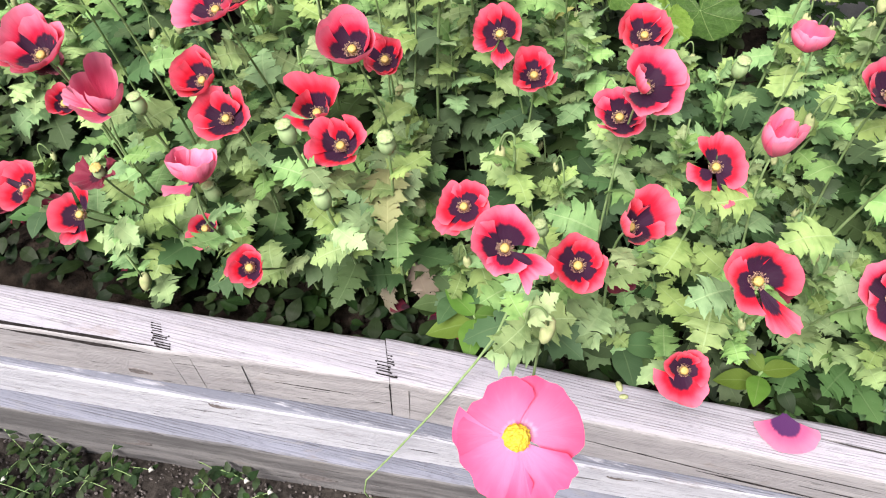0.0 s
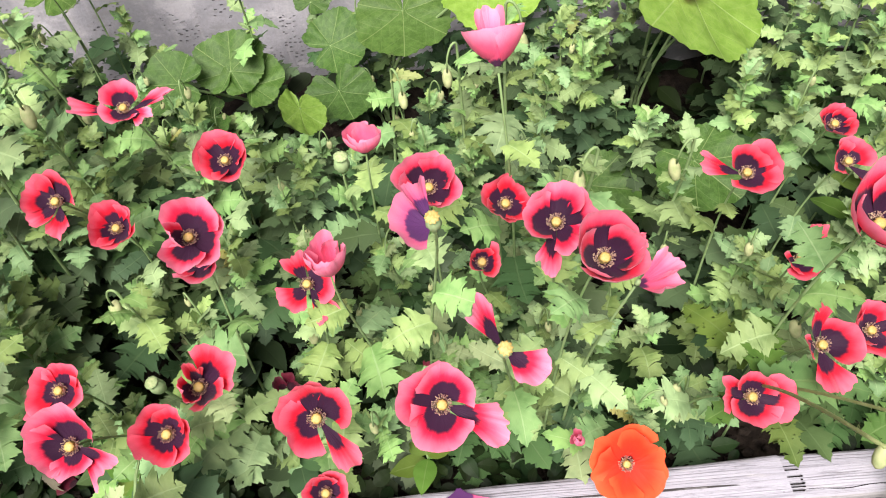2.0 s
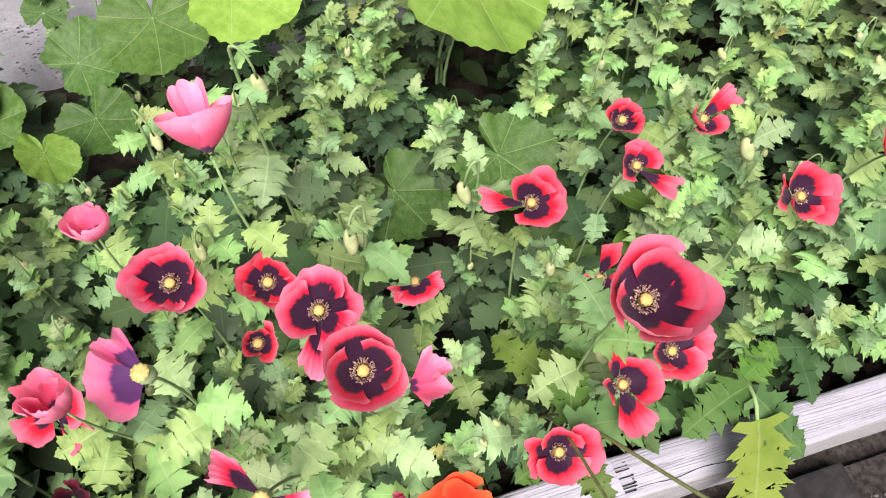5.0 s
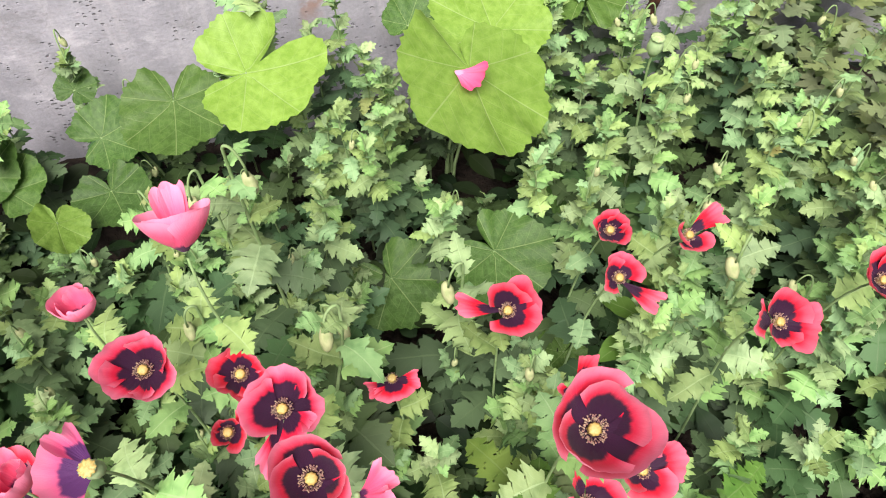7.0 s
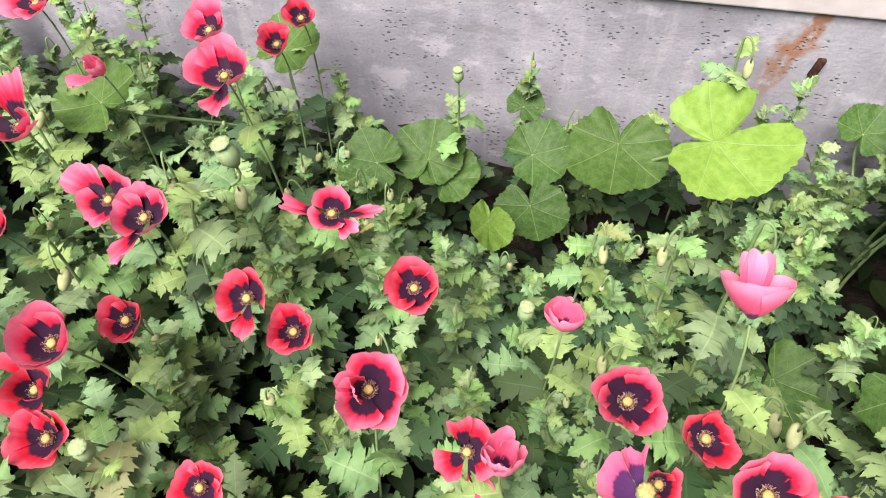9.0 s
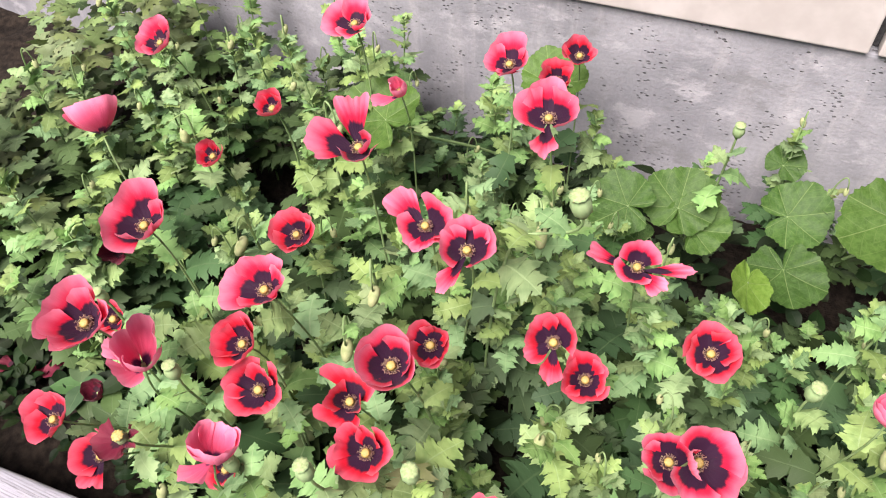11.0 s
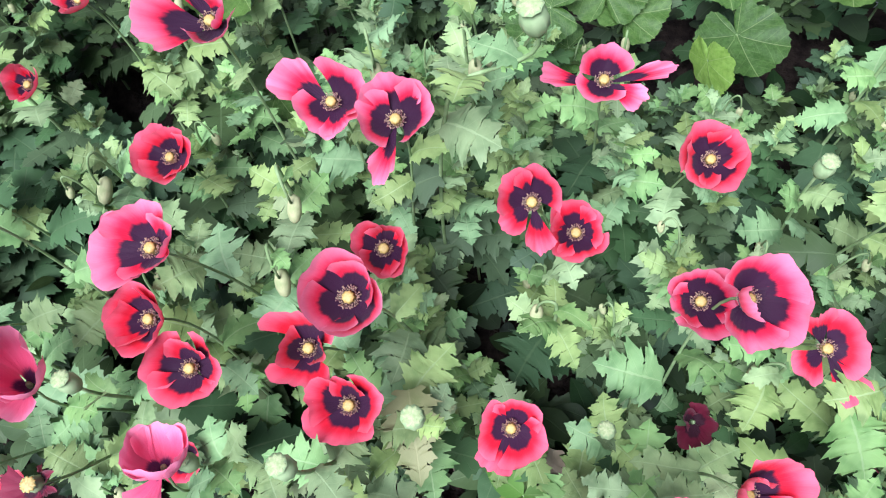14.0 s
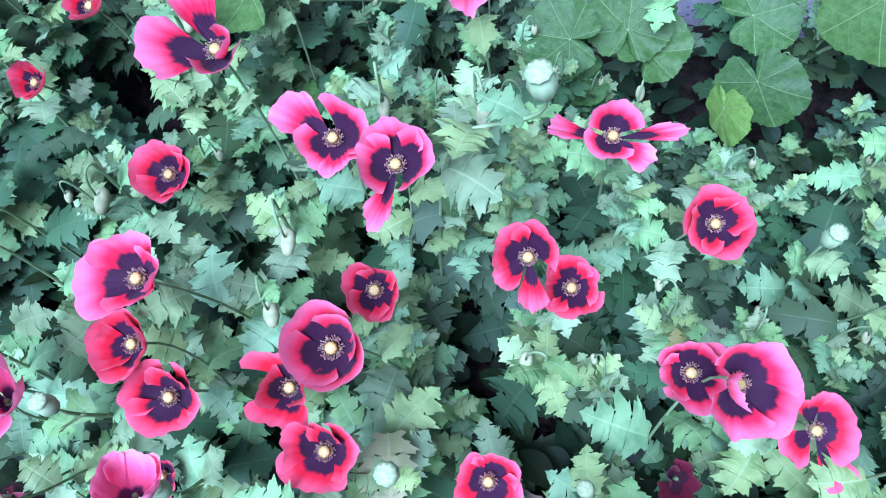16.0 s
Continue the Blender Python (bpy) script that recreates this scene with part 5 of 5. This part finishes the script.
def filler(key, x, y, h, tall):
    rng = random.Random(key)
    root = thing("poppy_plant", (x, y, soil_z(x)), "bushy grey-green poppy plant with lobed toothed leaves", "poppy", "leafy poppies in the bed")
    dx, dy = rng.uniform(-0.04, 0.04), rng.uniform(-0.04, 0.03)
    pts = bezier((0, 0, -0.02), (0, 0, h * 0.4), (dx, dy, h * 0.7), (dx, dy, h), 9)
    stem_on(root, pts, 0.0028, 0.0016)
    count = (24 if y < 0.86 else 21) if h > 0.3 else 12
    # count of shade-darkened lower leaves, more of them towards the wall
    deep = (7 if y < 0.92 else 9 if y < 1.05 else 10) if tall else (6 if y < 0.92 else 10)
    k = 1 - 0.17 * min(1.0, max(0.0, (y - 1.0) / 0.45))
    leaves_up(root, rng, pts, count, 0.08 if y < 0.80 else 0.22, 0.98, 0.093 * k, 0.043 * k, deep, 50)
    for i in range(4 if tall else 2):
        leaf_on(root, rng, pts[-1] - Vector((0, 0, 0.008 * i)), 90 * i + rng.uniform(-30, 30), rng.uniform(0.030, 0.044) * k, rng.uniform(30, 75), rng.uniform(-20, 20))
    if tall and rng.random() < 0.42:
        a = rng.uniform(0, 6.28)
        side = Vector((math.cos(a), math.sin(a) * 0.8, 0)) * rng.uniform(0.018, 0.030)
        top, rise = pts[-1], rng.uniform(0.035, 0.075)
        hook = bezier(top - Vector((0, 0, 0.02)), top + Vector((0, 0, rise)), top + side + Vector((0, 0, rise + 0.03)), top + side * 1.25 + Vector((0, 0, rise - 0.028)), 12)
        stem_on(root, hook, 0.0019, 0.0013, "bud_stalk")
        q = rng.uniform(0.55, 0.85)
        put("flower_bud", BUD, None, root, Matrix.Translation(hook[-1] - Vector((0, 0, 0.010 * q))) @ pose(0, 0, 0, 180 - rng.uniform(0, 40), rng.uniform(-25, 25), 0) @ Matrix.Diagonal((q, q, q, 1)), "small nodding green bud")


def far_filler(x, y, h):
    """The same plant, joined into one mass where the bed runs out of sight."""
    for k in range(12):
        f = 0.3 + 0.69 * k / 11
        s = 0.125 - 0.07 * k / 11
        m = pose(x, y, soil_z(x) + h * f, rng.uniform(-18, 18), -rng.uniform(2, 30) - 40 * (k / 12) ** 2, k * 137.5 + rng.uniform(-20, 20)) @ Matrix.Diagonal((s, s, s, 1))
        lv, lf, lu = rng.choice(low_leaf)
        n = len(far_v)
        far_v.extend(m @ Vector(p) for p in lv)
        far_f.extend(tuple(a + n for a in q) for q in lf)
        far_u.extend(lu)


rng = random.Random(77)
low_leaf = [poppy_leaf(rng, 3, 0.34, 0.3, 0.05, False) for _ in range(4)]
step = 0.096
SPOTS = [f[1] for f in FLOWERS if f[0] < 76] + BUDS + [p for p, _ in CAPS]
far_v, far_f, far_u = [], [], []
for j in range(12):
    for i in range(40):
        x = -1.55 + step * (i + 0.5 * (j % 2)) + rng.uniform(-0.03, 0.03)
        y = 0.715 + step * 0.95 * j + rng.uniform(-0.025, 0.025)
        near = -1.24 < x < 1.90
        if y > 1.76 or y < (0.73 if x < 0.25 else 0.68) or (x < -0.55 and y < 0.745) or rng.random() < 0.06:
            continue
        tall = rng.random() < 0.66
        if not tall and y > 0.82 and rng.random() < 0.5:
            continue
        h = canopy(x, y) - soil_z(x) + (rng.uniform(-0.09, 0.08) if tall else rng.uniform(-0.28, -0.12))
        for p in SPOTS:
            d = math.hypot(p[0] - x, p[1] - 0.03 - y)
            if d < 0.15:
                h = min(h, p[2] - 0.105 - soil_z(x) + max(0.0, d - 0.07) * 0.5)
        if h < 0.10:
            continue
        if near:
            filler(1000 + j * 60 + i, x, y, h, tall)
        else:
            far_filler(x, y, h)

M_FAR = leaf_material("far_poppy_leaf", (0.0504, 0.0896, 0.028), (0.1456, 0.2016, 0.084), (0.2016, 0.252, 0.1344), True, 0.12)
tagged(put("far_poppies", mesh_of("far_poppies", far_v, far_f, far_u), M_FAR), "more leafy poppies further along the bed", "leaves", kind="stuff")

# ---- hollyhocks by the wall ----
def round_leaf(rng, rings=10, spokes=84, gap=1.5, cup=0.16, slit=None):
    """A round lobed leaf of radius 1; the stalk meets it at the origin, its notch points to -x."""
    verts, faces, uvs = [(0, 0, 0)], [], [(0.5, 0.0)]
    ph, p2 = rng.uniform(0, 6), rng.uniform(0, 6)
    for i in range(1, rings + 1):
        v = i / rings
        for k in range(spokes + 1):
            u = k / spokes
            t = radians(-180 + gap + (360 - 2 * gap) * u)
            d = abs((u * 7) % 1 - 0.5) * 2
            turn = abs(math.degrees(t))
            r = 0.74 + 0.32 * math.cos(t / 2) ** 2 - 0.060 * d ** 1.8 + 0.022 * math.sin(u * 76 * math.pi) * (v > 0.95) + 0.035 * math.sin(3 * t + ph)
            r *= 1 - 0.80 * max(0.0, (turn - 140) / 40) ** 1.7
            if slit:
                r *= 1 - slit[1] * math.exp(-((math.degrees(t) - slit[0]) / 11) ** 2)
            r *= v
            z = cup * r * r - 0.030 * (1 - d) ** 3 * v + 0.05 * v * v * math.sin(3 * t + p2) + 0.03 * v ** 3 * math.sin(11 * t + ph)
            verts.append((r * math.cos(t), r * math.sin(t), z))
            uvs.append((u, v))
    n = spokes + 1
    for k in range(spokes):
        faces.append((0, 1 + k, 2 + k))
    for i in range(rings - 1):
        for k in range(spokes):
            a = 1 + i * n + k
            faces.append((a, a + n, a + n + 1, a + 1))
    return verts, faces, uvs


def hollyhock(key, base, leaves, label):
    rng = random.Random(key)
    root = thing("hollyhock", base, label, "hollyhock", "hollyhocks by the wall")
    b = Vector(base)
    for at, r, turn, lx, ly, youth, *slit in leaves:
        rel = Vector(at) - b
        n = Vector((lx, ly, 1)).normalized()
        m = axes(rel, n, turn) @ Matrix.Diagonal((r, r, r, 1))
        ob = put("leaf", mesh_of("hollyhock_leaf", *round_leaf(rng, cup=rng.uniform(0.05, 0.22), slit=slit)), M_HOLLY, root, m, "bright young round leaf" if youth > 0.5 else "")
        ob["youth"] = youth
        foot = Vector((rng.uniform(-0.03, 0.03), rng.uniform(-0.03, 0.03), -0.01))
        pts = bezier(foot, foot + Vector((0, 0, rel.z * 0.5)), rel - n * 0.08 - (m.to_3x3() @ Vector((0.3, 0, 0))), rel, 10)
        stem_on(root, pts, 0.0045, 0.003, "leaf_stalk")


ROUND = "hollyhock with large round lobed green leaves against the wall"
hollyhock(1, (0.20, 1.62, soil_z(0.2)), [((0.022, 1.493, 0.540), 0.086, 175, -0.05, -0.45, 0.0), ((0.124, 1.553, 0.515), 0.092, 90, 0.0, -0.55, 0.05), ((0.166, 1.530, 0.486), 0.078, 60, 0.15, -0.40, 0.08), ((0.06, 1.50, 0.43), 0.065, 200, 0, -0.3, 0.0)], ROUND)
hollyhock(2, (0.46, 1.64, soil_z(0.46)), [((0.349, 1.628, 0.500), 0.086, 20, 0.0, -0.6, 0.0), ((0.528, 1.585, 0.600), 0.118, -92, -0.05, -0.45, 0.15), ((0.693, 1.495, 0.713), 0.138, 0, 0.0, -0.35, 0.95, 40, 0.78), ((0.364, 1.497, 0.470), 0.090, -70, 0, -0.3, 0.0), ((0.311, 1.72, 0.56), 0.05, 60, 0, -0.5, 0.0), ((0.292, 1.380, 0.53), 0.062, -80, 0.9, -0.35, 0.7)], "hollyhock with dark and bright yellow-green round leaves against the wall")
hollyhock(3, (1.10, 1.62, soil_z(1.1)), [((1.090, 1.412, 0.710), 0.178, -84, 0.50, -0.34, 0.78), ((1.175, 1.560, 0.675), 0.138, 95, 0.10, -0.35, 0.85), ((1.031, 1.725, 0.592), 0.065, 60, 0.0, -0.6, 0.0), ((1.437, 1.735, 0.600), 0.130, 80, 0.25, -0.55, 0.2), ((1.30, 1.74, 0.52), 0.08, 20, 0.0, -0.5, 0.1)], "tall hollyhock with very large bright leaves against the wall")
hollyhock(4, (1.02, 1.26, soil_z(1.0)), [((0.887, 1.225, 0.366), 0.112, -65, -0.05, -0.30, 0.05), ((1.088, 1.185, 0.450), 0.112, -50, 0.05, -0.4, 0.03), ((1.360, 1.354, 0.363), 0.125, -80, 0.05, -0.4, 0.0), ((1.180, 1.000, 0.339), 0.062, -150, 0.1, -0.3, 0.15)], "low hollyhock with round veined leaves among the poppies")
hollyhock(5, (-0.25, 1.66, soil_z(-0.25)), [((-0.215, 1.640, 0.700), 0.085, 60, -0.1, -0.4, 0.15), ((-0.460, 1.330, 0.760), 0.092, 150, -0.1, -0.4, 0.15), ((-0.47, 1.316, 0.50), 0.09, -100, -0.1, -0.4, 0.1), ((-0.12, 1.28, 0.46), 0.10, -80, 0, -0.3, 0.0)], ROUND)


# ---- small things ----
def petal_lying(pos, turn, tilt, colour, size, label, key):
    v, f, uv = petal_mesh(random.Random(key), size, 56 if key == 1 else 40, -6, 14, 1.8 if key == 2 else 0.5)
    ob = put("fallen_petal", mesh_of("fallen_petal", v, f, uv), M_PETAL[colour], None, pose(*pos, tilt, 0, turn), label)
    return tagged(ob, category="petal")


petal_lying((0.545, 0.608, edge_top(0.545) + 0.012), -88, 0, "violet", 0.068, "fallen pink petal with a violet base on the timber", 1)
petal_lying((1.055, 1.395, 0.728), -40, 10, "candy", 0.060, "fallen pink petal lying on a hollyhock leaf", 2)
rng = random.Random(19)
for i in range(22):
    x, y = (rng.uniform(-1.15, -0.45), rng.uniform(0.66, 0.84)) if i < 13 else (rng.uniform(-0.4, 1.5), rng.uniform(0.65, 0.74))
    petal_lying((x, y, soil_z(x) + rng.uniform(0.015, 0.05)), rng.uniform(0, 360), rng.uniform(-20, 20), "wilted", rng.uniform(0.03, 0.055), "wilted dark red petal fallen on the soil", 50 + i)


def broad_leaf(rng, length):
    verts, faces, uvs = [], [], []
    for i in range(11):
        u = i / 10
        w = 0.30 * math.sin(math.pi * u ** 0.8) ** 0.9
        for j in (-1, -0.5, 0, 0.5, 1):
            verts.append((length * u, length * w * j, length * (-0.25 * u * u + 0.16 * abs(j) * w + 0.01 * math.sin(20 * u))))
            uvs.append((0.5 + 0.5 * j, u))
    for i in range(10):
        for j in range(4):
            k = i * 5 + j
            faces.append((k, k + 5, k + 6, k + 1))
    return verts, faces, uvs


def seedling(key, base, height, leaves, size):
    rng = random.Random(key)
    root = thing("seedling", base, "young plant with smooth pointed bright green leaves", "seedling", "seedlings at the bed's edge")
    pts = bezier((0, 0, -0.02), (0, 0, height * 0.5), (0, -0.01, height * 0.8), (0, -0.015, height), 6)
    stem_on(root, pts, 0.003, 0.002)
    for i in range(leaves):
        me = mesh_of("leaf", *broad_leaf(rng, size * rng.uniform(0.8, 1.1)))
        # some seedlings take the shade-darkened leaf colour
        put("leaf", me, M_LEAF_SHADED if base[0] < -0.5 or key > 10 and base[0] < 0.35 else M_BROAD, root, pose(0, -0.015, height * (1 - 0.12 * (i // 2)), 0, -rng.uniform(5, 30), 137 * i + rng.uniform(-20, 20)))


seedling(1, (0.50, 0.665, soil_z(0.5)), 0.15, 5, 0.065)
seedling(2, (1.385, 1.279, soil_z(1.38)), 0.22, 3, 0.11)
for i, (x, y) in enumerate(((0.02, 0.68), (0.10, 0.70), (-0.75, 0.70), (-0.88, 0.74), (-0.66, 0.72), (0.28, 0.69), (-0.02, 0.72), (1.27, 0.96), (1.33, 1.02))):
    seedling(10 + i, (x, y, soil_z(x)), random.Random(i).uniform(0.06, 0.12) + (0.25 if x > 1.2 else 0), 6, 0.08)

# low undergrowth added on the soil between the stalks, its green darkened for shade
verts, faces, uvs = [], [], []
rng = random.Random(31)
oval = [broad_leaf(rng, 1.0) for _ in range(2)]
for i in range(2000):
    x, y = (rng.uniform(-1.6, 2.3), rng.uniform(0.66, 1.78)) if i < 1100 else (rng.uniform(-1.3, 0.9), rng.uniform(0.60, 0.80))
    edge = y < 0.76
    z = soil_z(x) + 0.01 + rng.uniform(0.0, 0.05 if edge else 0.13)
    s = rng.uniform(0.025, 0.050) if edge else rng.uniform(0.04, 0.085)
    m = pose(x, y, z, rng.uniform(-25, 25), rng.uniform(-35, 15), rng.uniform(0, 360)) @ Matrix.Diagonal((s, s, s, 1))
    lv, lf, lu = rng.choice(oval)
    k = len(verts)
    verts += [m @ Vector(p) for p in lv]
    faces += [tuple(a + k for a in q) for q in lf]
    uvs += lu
tagged(put("low_weeds", mesh_of("low_weeds", verts, faces, uvs), M_UNDER), "oval undergrowth leaves added between the stalks, darkened to stand for shade", "weeds", kind="stuff")

# gravel in front of the edging
ico = bmesh.new()
bmesh.ops.create_icosphere(ico, subdivisions=1, radius=1)
iv, ifc = [v.co.copy() for v in ico.verts], [tuple(v.index for v in f.verts) for f in ico.faces]
ico.free()
rng = random.Random(3)


def scatter(name, count, region, z, lo, hi, mat, label):
    verts, faces = [], []
    for _ in range(count):
        x, y = rng.uniform(*region[0]), rng.uniform(*region[1])
        s = rng.uniform(lo, hi)
        m = pose(x, y, z(x) + s * 0.2, rng.uniform(0, 360), rng.uniform(0, 360), 0) @ Matrix.Diagonal((s, s * rng.uniform(0.6, 1), s * rng.uniform(0.5, 0.8), 1))
        k = len(verts)
        verts += [m @ (p * rng.uniform(0.85, 1.1)) for p in iv]
        faces += [tuple(a + k for a in q) for q in ifc]
    tagged(put(name, mesh_of(name, verts, faces, None, False), mat), label, name, kind="stuff")


scatter("gravel", 8000, ((-1.4, 1.8), (0.0, 0.45)), lambda x: GROUND_Z, 0.002, 0.006, M_PEBBLE, "small grey stones on the path")
scatter("soil_clods", 1500, ((-1.5, 1.9), (0.64, 1.0)), lambda x: soil_z(x) - 0.015, 0.004, 0.016, M_SOIL, "crumbs of dark soil in the bed")
slab = put("paving_slab", from_bm("paving_slab", box_bm(1.20, 1.66, 0.10, 0.53, GROUND_Z - 0.04, GROUND_Z + 0.018, 0.006), M_SLAB), None)
tagged(slab, "dark paving slab beside the timber edging", "slab")


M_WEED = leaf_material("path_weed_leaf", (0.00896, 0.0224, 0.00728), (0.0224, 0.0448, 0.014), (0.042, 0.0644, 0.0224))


def weed(key, base, spread, leaves, blooms):
    rng = random.Random(key)
    root = thing("weed", base, "low creeping weed with small green leaves and white florets", "weed", "weeds on the path")
    for s in range(4):
        a = rng.uniform(0, 6.28)
        end = Vector((math.cos(a) * spread, math.sin(a) * spread * 0.6, rng.uniform(0.03, 0.10)))
        pts = bezier((0, 0, 0), (0, 0, 0.05), end * 0.6 + Vector((0, 0, 0.04)), end, 8)
        stem_on(root, pts, 0.0014, 0.0008, "runner")
        for i in range(leaves):
            p = pts[min(8, 2 + i % 7)]
            me = mesh_of("leaf", *broad_leaf(rng, rng.uniform(0.018, 0.032)))
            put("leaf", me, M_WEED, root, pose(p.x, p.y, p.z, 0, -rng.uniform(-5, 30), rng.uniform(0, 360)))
        if s < blooms:
            v, f = lathe([(0.001, -0.004), (0.006, 0.0), (0.005, 0.004), (0.001, 0.007)], 7, 3, 0.4)
            put("floret", mesh_of("floret", v, f), M_WHITE, root, Matrix.Translation(end + Vector((0, 0, 0.004))), "small white floret")


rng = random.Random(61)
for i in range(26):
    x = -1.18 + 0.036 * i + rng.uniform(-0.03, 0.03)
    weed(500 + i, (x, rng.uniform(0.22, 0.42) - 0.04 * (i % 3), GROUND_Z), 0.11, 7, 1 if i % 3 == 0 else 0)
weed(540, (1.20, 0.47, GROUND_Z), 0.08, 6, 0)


# a prickly yellow-green weed that hangs over the edging
M_PRICKLY = leaf_material("prickly_weed_leaf", (0.080, 0.145, 0.028), (0.145, 0.215, 0.055), (0.22, 0.28, 0.11))


def prickly_weed():
    root = thing("prickly_weed", (1.34, 0.72, soil_z(1.34)), "yellow-green toothed weed hanging over the timber edging", "weed")
    pts = bezier((0, 0, -0.02), (0, -0.02, 0.22), (-0.02, -0.10, 0.28), (-0.04, -0.15, 0.22), 10)
    v, f = tube(pts, 0.005, 0.003, 7)
    put("stem", mesh_of("stem", v, f), M_STEM, root)
    rng = random.Random(9)
    me = mesh_of("weed_leaf", *poppy_leaf(rng, 5, 0.21, 0.2))
    me.materials.append(M_PRICKLY)
    me2 = mesh_of("weed_leaf", *poppy_leaf(rng, 4, 0.26, 0.35))
    me2.materials.append(M_BROAD)
    for at, az, rise, s, which in ((pts[9], -95, -38, 0.23, me), (pts[7], -60, -20, 0.15, me2), (pts[6], 190, 5, 0.13, me2), (pts[5], 20, 10, 0.10, me2)):
        put("leaf", which, None, root, pose(*at, 0, -rise, az) @ Matrix.Diagonal((s, s, s, 1)))


prickly_weed()


M_HAIRY = plain_material("bristly_stalk", (0.1232, 0.1624, 0.0504), (0.2016, 0.2352, 0.0952), 70.0, 0.6)


def hairy_stalks():
    """A field poppy in bud whose bristly stalks lean out of the bed towards the path."""
    base = Vector((1.00, 0.73, soil_z(1.0)))
    root = thing("field_poppy", base, "bristly field poppy stalks with toothed leaves and pale buds", "poppy")
    rng = random.Random(4)
    for via, end in (((0.935, 0.545, 0.76), (0.920, 0.405, 0.925)), ((0.99, 0.56, 0.70), (1.03, 0.43, 0.87))):
        a, d = Vector(via) - base, Vector(end) - base
        pts = bezier((0, 0, -0.02), (0.0, -0.02, 0.30), a, d, 16)
        v, f = tube(pts, 0.0028, 0.0020)
        stem = put("stem", mesh_of("stem", v, f), M_HAIRY, root)
        verts, faces = [], []
        for k in range(120):
            q = rng.uniform(5, 15.9)
            p = pts[int(q)].lerp(pts[int(q) + 1], q % 1)
            w = Vector((rng.uniform(-1, 1), rng.uniform(-1, 1), rng.uniform(-1, 1))).normalized()
            o = w.orthogonal().normalized() * 0.0003
            n = len(verts)
            verts += [p + o, p - o, p + w * 0.007]
            faces.append((n, n + 1, n + 2))
        put("bristles", mesh_of("bristles", verts, faces, None, False), M_HAIRY, stem)
        put("flower_bud", BUD, None, root, Matrix.Translation(d + Vector((0, -0.004, -0.012))) @ pose(0, 0, 0, 150, 20, 0) @ Matrix.Diagonal((0.8, 0.8, 0.8, 1)))
    me = mesh_of("field_poppy_leaf", *poppy_leaf(rng, 4, 0.24, 0.25))
    me.materials.append(M_BROAD)
    for at, az, s in (((-0.03, -0.12, 0.42), -10, 0.14), ((-0.02, -0.11, 0.40), 70, 0.11), ((-0.03, -0.13, 0.41), 200, 0.09), ((-0.03, -0.14, 0.40), -80, 0.09), ((0.0, -0.05, 0.34), 120, 0.13)):
        put("leaf", me, None, root, pose(*at, 0, -8, az) @ Matrix.Diagonal((s, s, s, 1)))


hairy_stalks()


# a long thin stalk that droops over the edging to the path
stalk = thing("drooping_poppy_stalk", (0.12, 0.68, soil_z(0.12)), "thin bristly poppy stalk drooping over the timber edging", "poppy")
way = [(0.12, 0.68, soil_z(0.12) - 0.02), (0.13, 0.665, 0.45), (0.115, 0.64, 0.60), (0.096, 0.60, 0.565), (0.080, 0.57, 0.518), (0.049, 0.54, 0.462), (-0.022, 0.49, 0.338), (-0.096, 0.45, 0.210), (-0.152, 0.43, 0.106), (-0.160, 0.42, 0.060), (-0.150, 0.415, 0.035)]
stem_on(stalk, [Vector(p) - Vector((0.12, 0.68, soil_z(0.12))) for p in way], 0.0026, 0.0016)
put("flower_bud", BUD, None, stalk, Matrix.Translation(Vector((-0.148, 0.414, 0.022)) - Vector((0.12, 0.68, soil_z(0.12)))) @ pose(0, 0, 0, 170, 0, 0) @ Matrix.Diagonal((0.8, 0.8, 0.9, 1)))
pale = thing("poppy_plant", (-0.13, 0.76, soil_z(-0.13)), "poppy plant with one pale yellowing leaf", "poppy")
pts = bezier((0, 0, -0.02), (0, 0, 0.2), (0.01, -0.02, 0.3), (0.01, -0.03, 0.38), 8)
stem_on(pale, pts)
leaf_on(pale, random.Random(2), pts[-1], -75, 0.10, 15, 0, True)
leaf_on(pale, random.Random(3), pts[-2], 60, 0.08, 20)
leaf_on(pale, random.Random(5), pts[-3], 190, 0.09, 15)


def fallen_bud(at, turn, size):
    ob = put("fallen_bud", BUD, None, None, pose(*at, 90, 0, turn) @ Matrix.Diagonal((size, size, size, 1)))
    tagged(ob, "small yellowish bud fallen on the timber", "bud")


fallen_bud((0.281, 0.590, edge_top(0.281) + 0.0055), 25, 0.62)
fallen_bud((0.290, 0.574, edge_top(0.290) + 0.0050), 100, 0.5)
M_DRY = leaf_material("withered_leaf", (0.168, 0.1344, 0.0896), (0.2464, 0.2072, 0.1512), (0.224, 0.1848, 0.1344))
dry = mesh_of("withered_leaf", *poppy_leaf(random.Random(12), 3, 0.26, 0.7))
dry.materials.append(M_DRY)
for at, az, s in (((-0.10, 0.735, 0.43), -70, 0.10), ((-0.15, 0.715, 0.40), -100, 0.08), ((0.06, 0.73, 0.42), -95, 0.08)):
    put("leaf", dry, None, pale, Matrix.Translation(Vector(at) - Vector((-0.13, 0.76, soil_z(-0.13)))) @ pose(0, 0, 0, 20, 35, az) @ Matrix.Diagonal((s, s, s, 1)), "brown withered leaf")
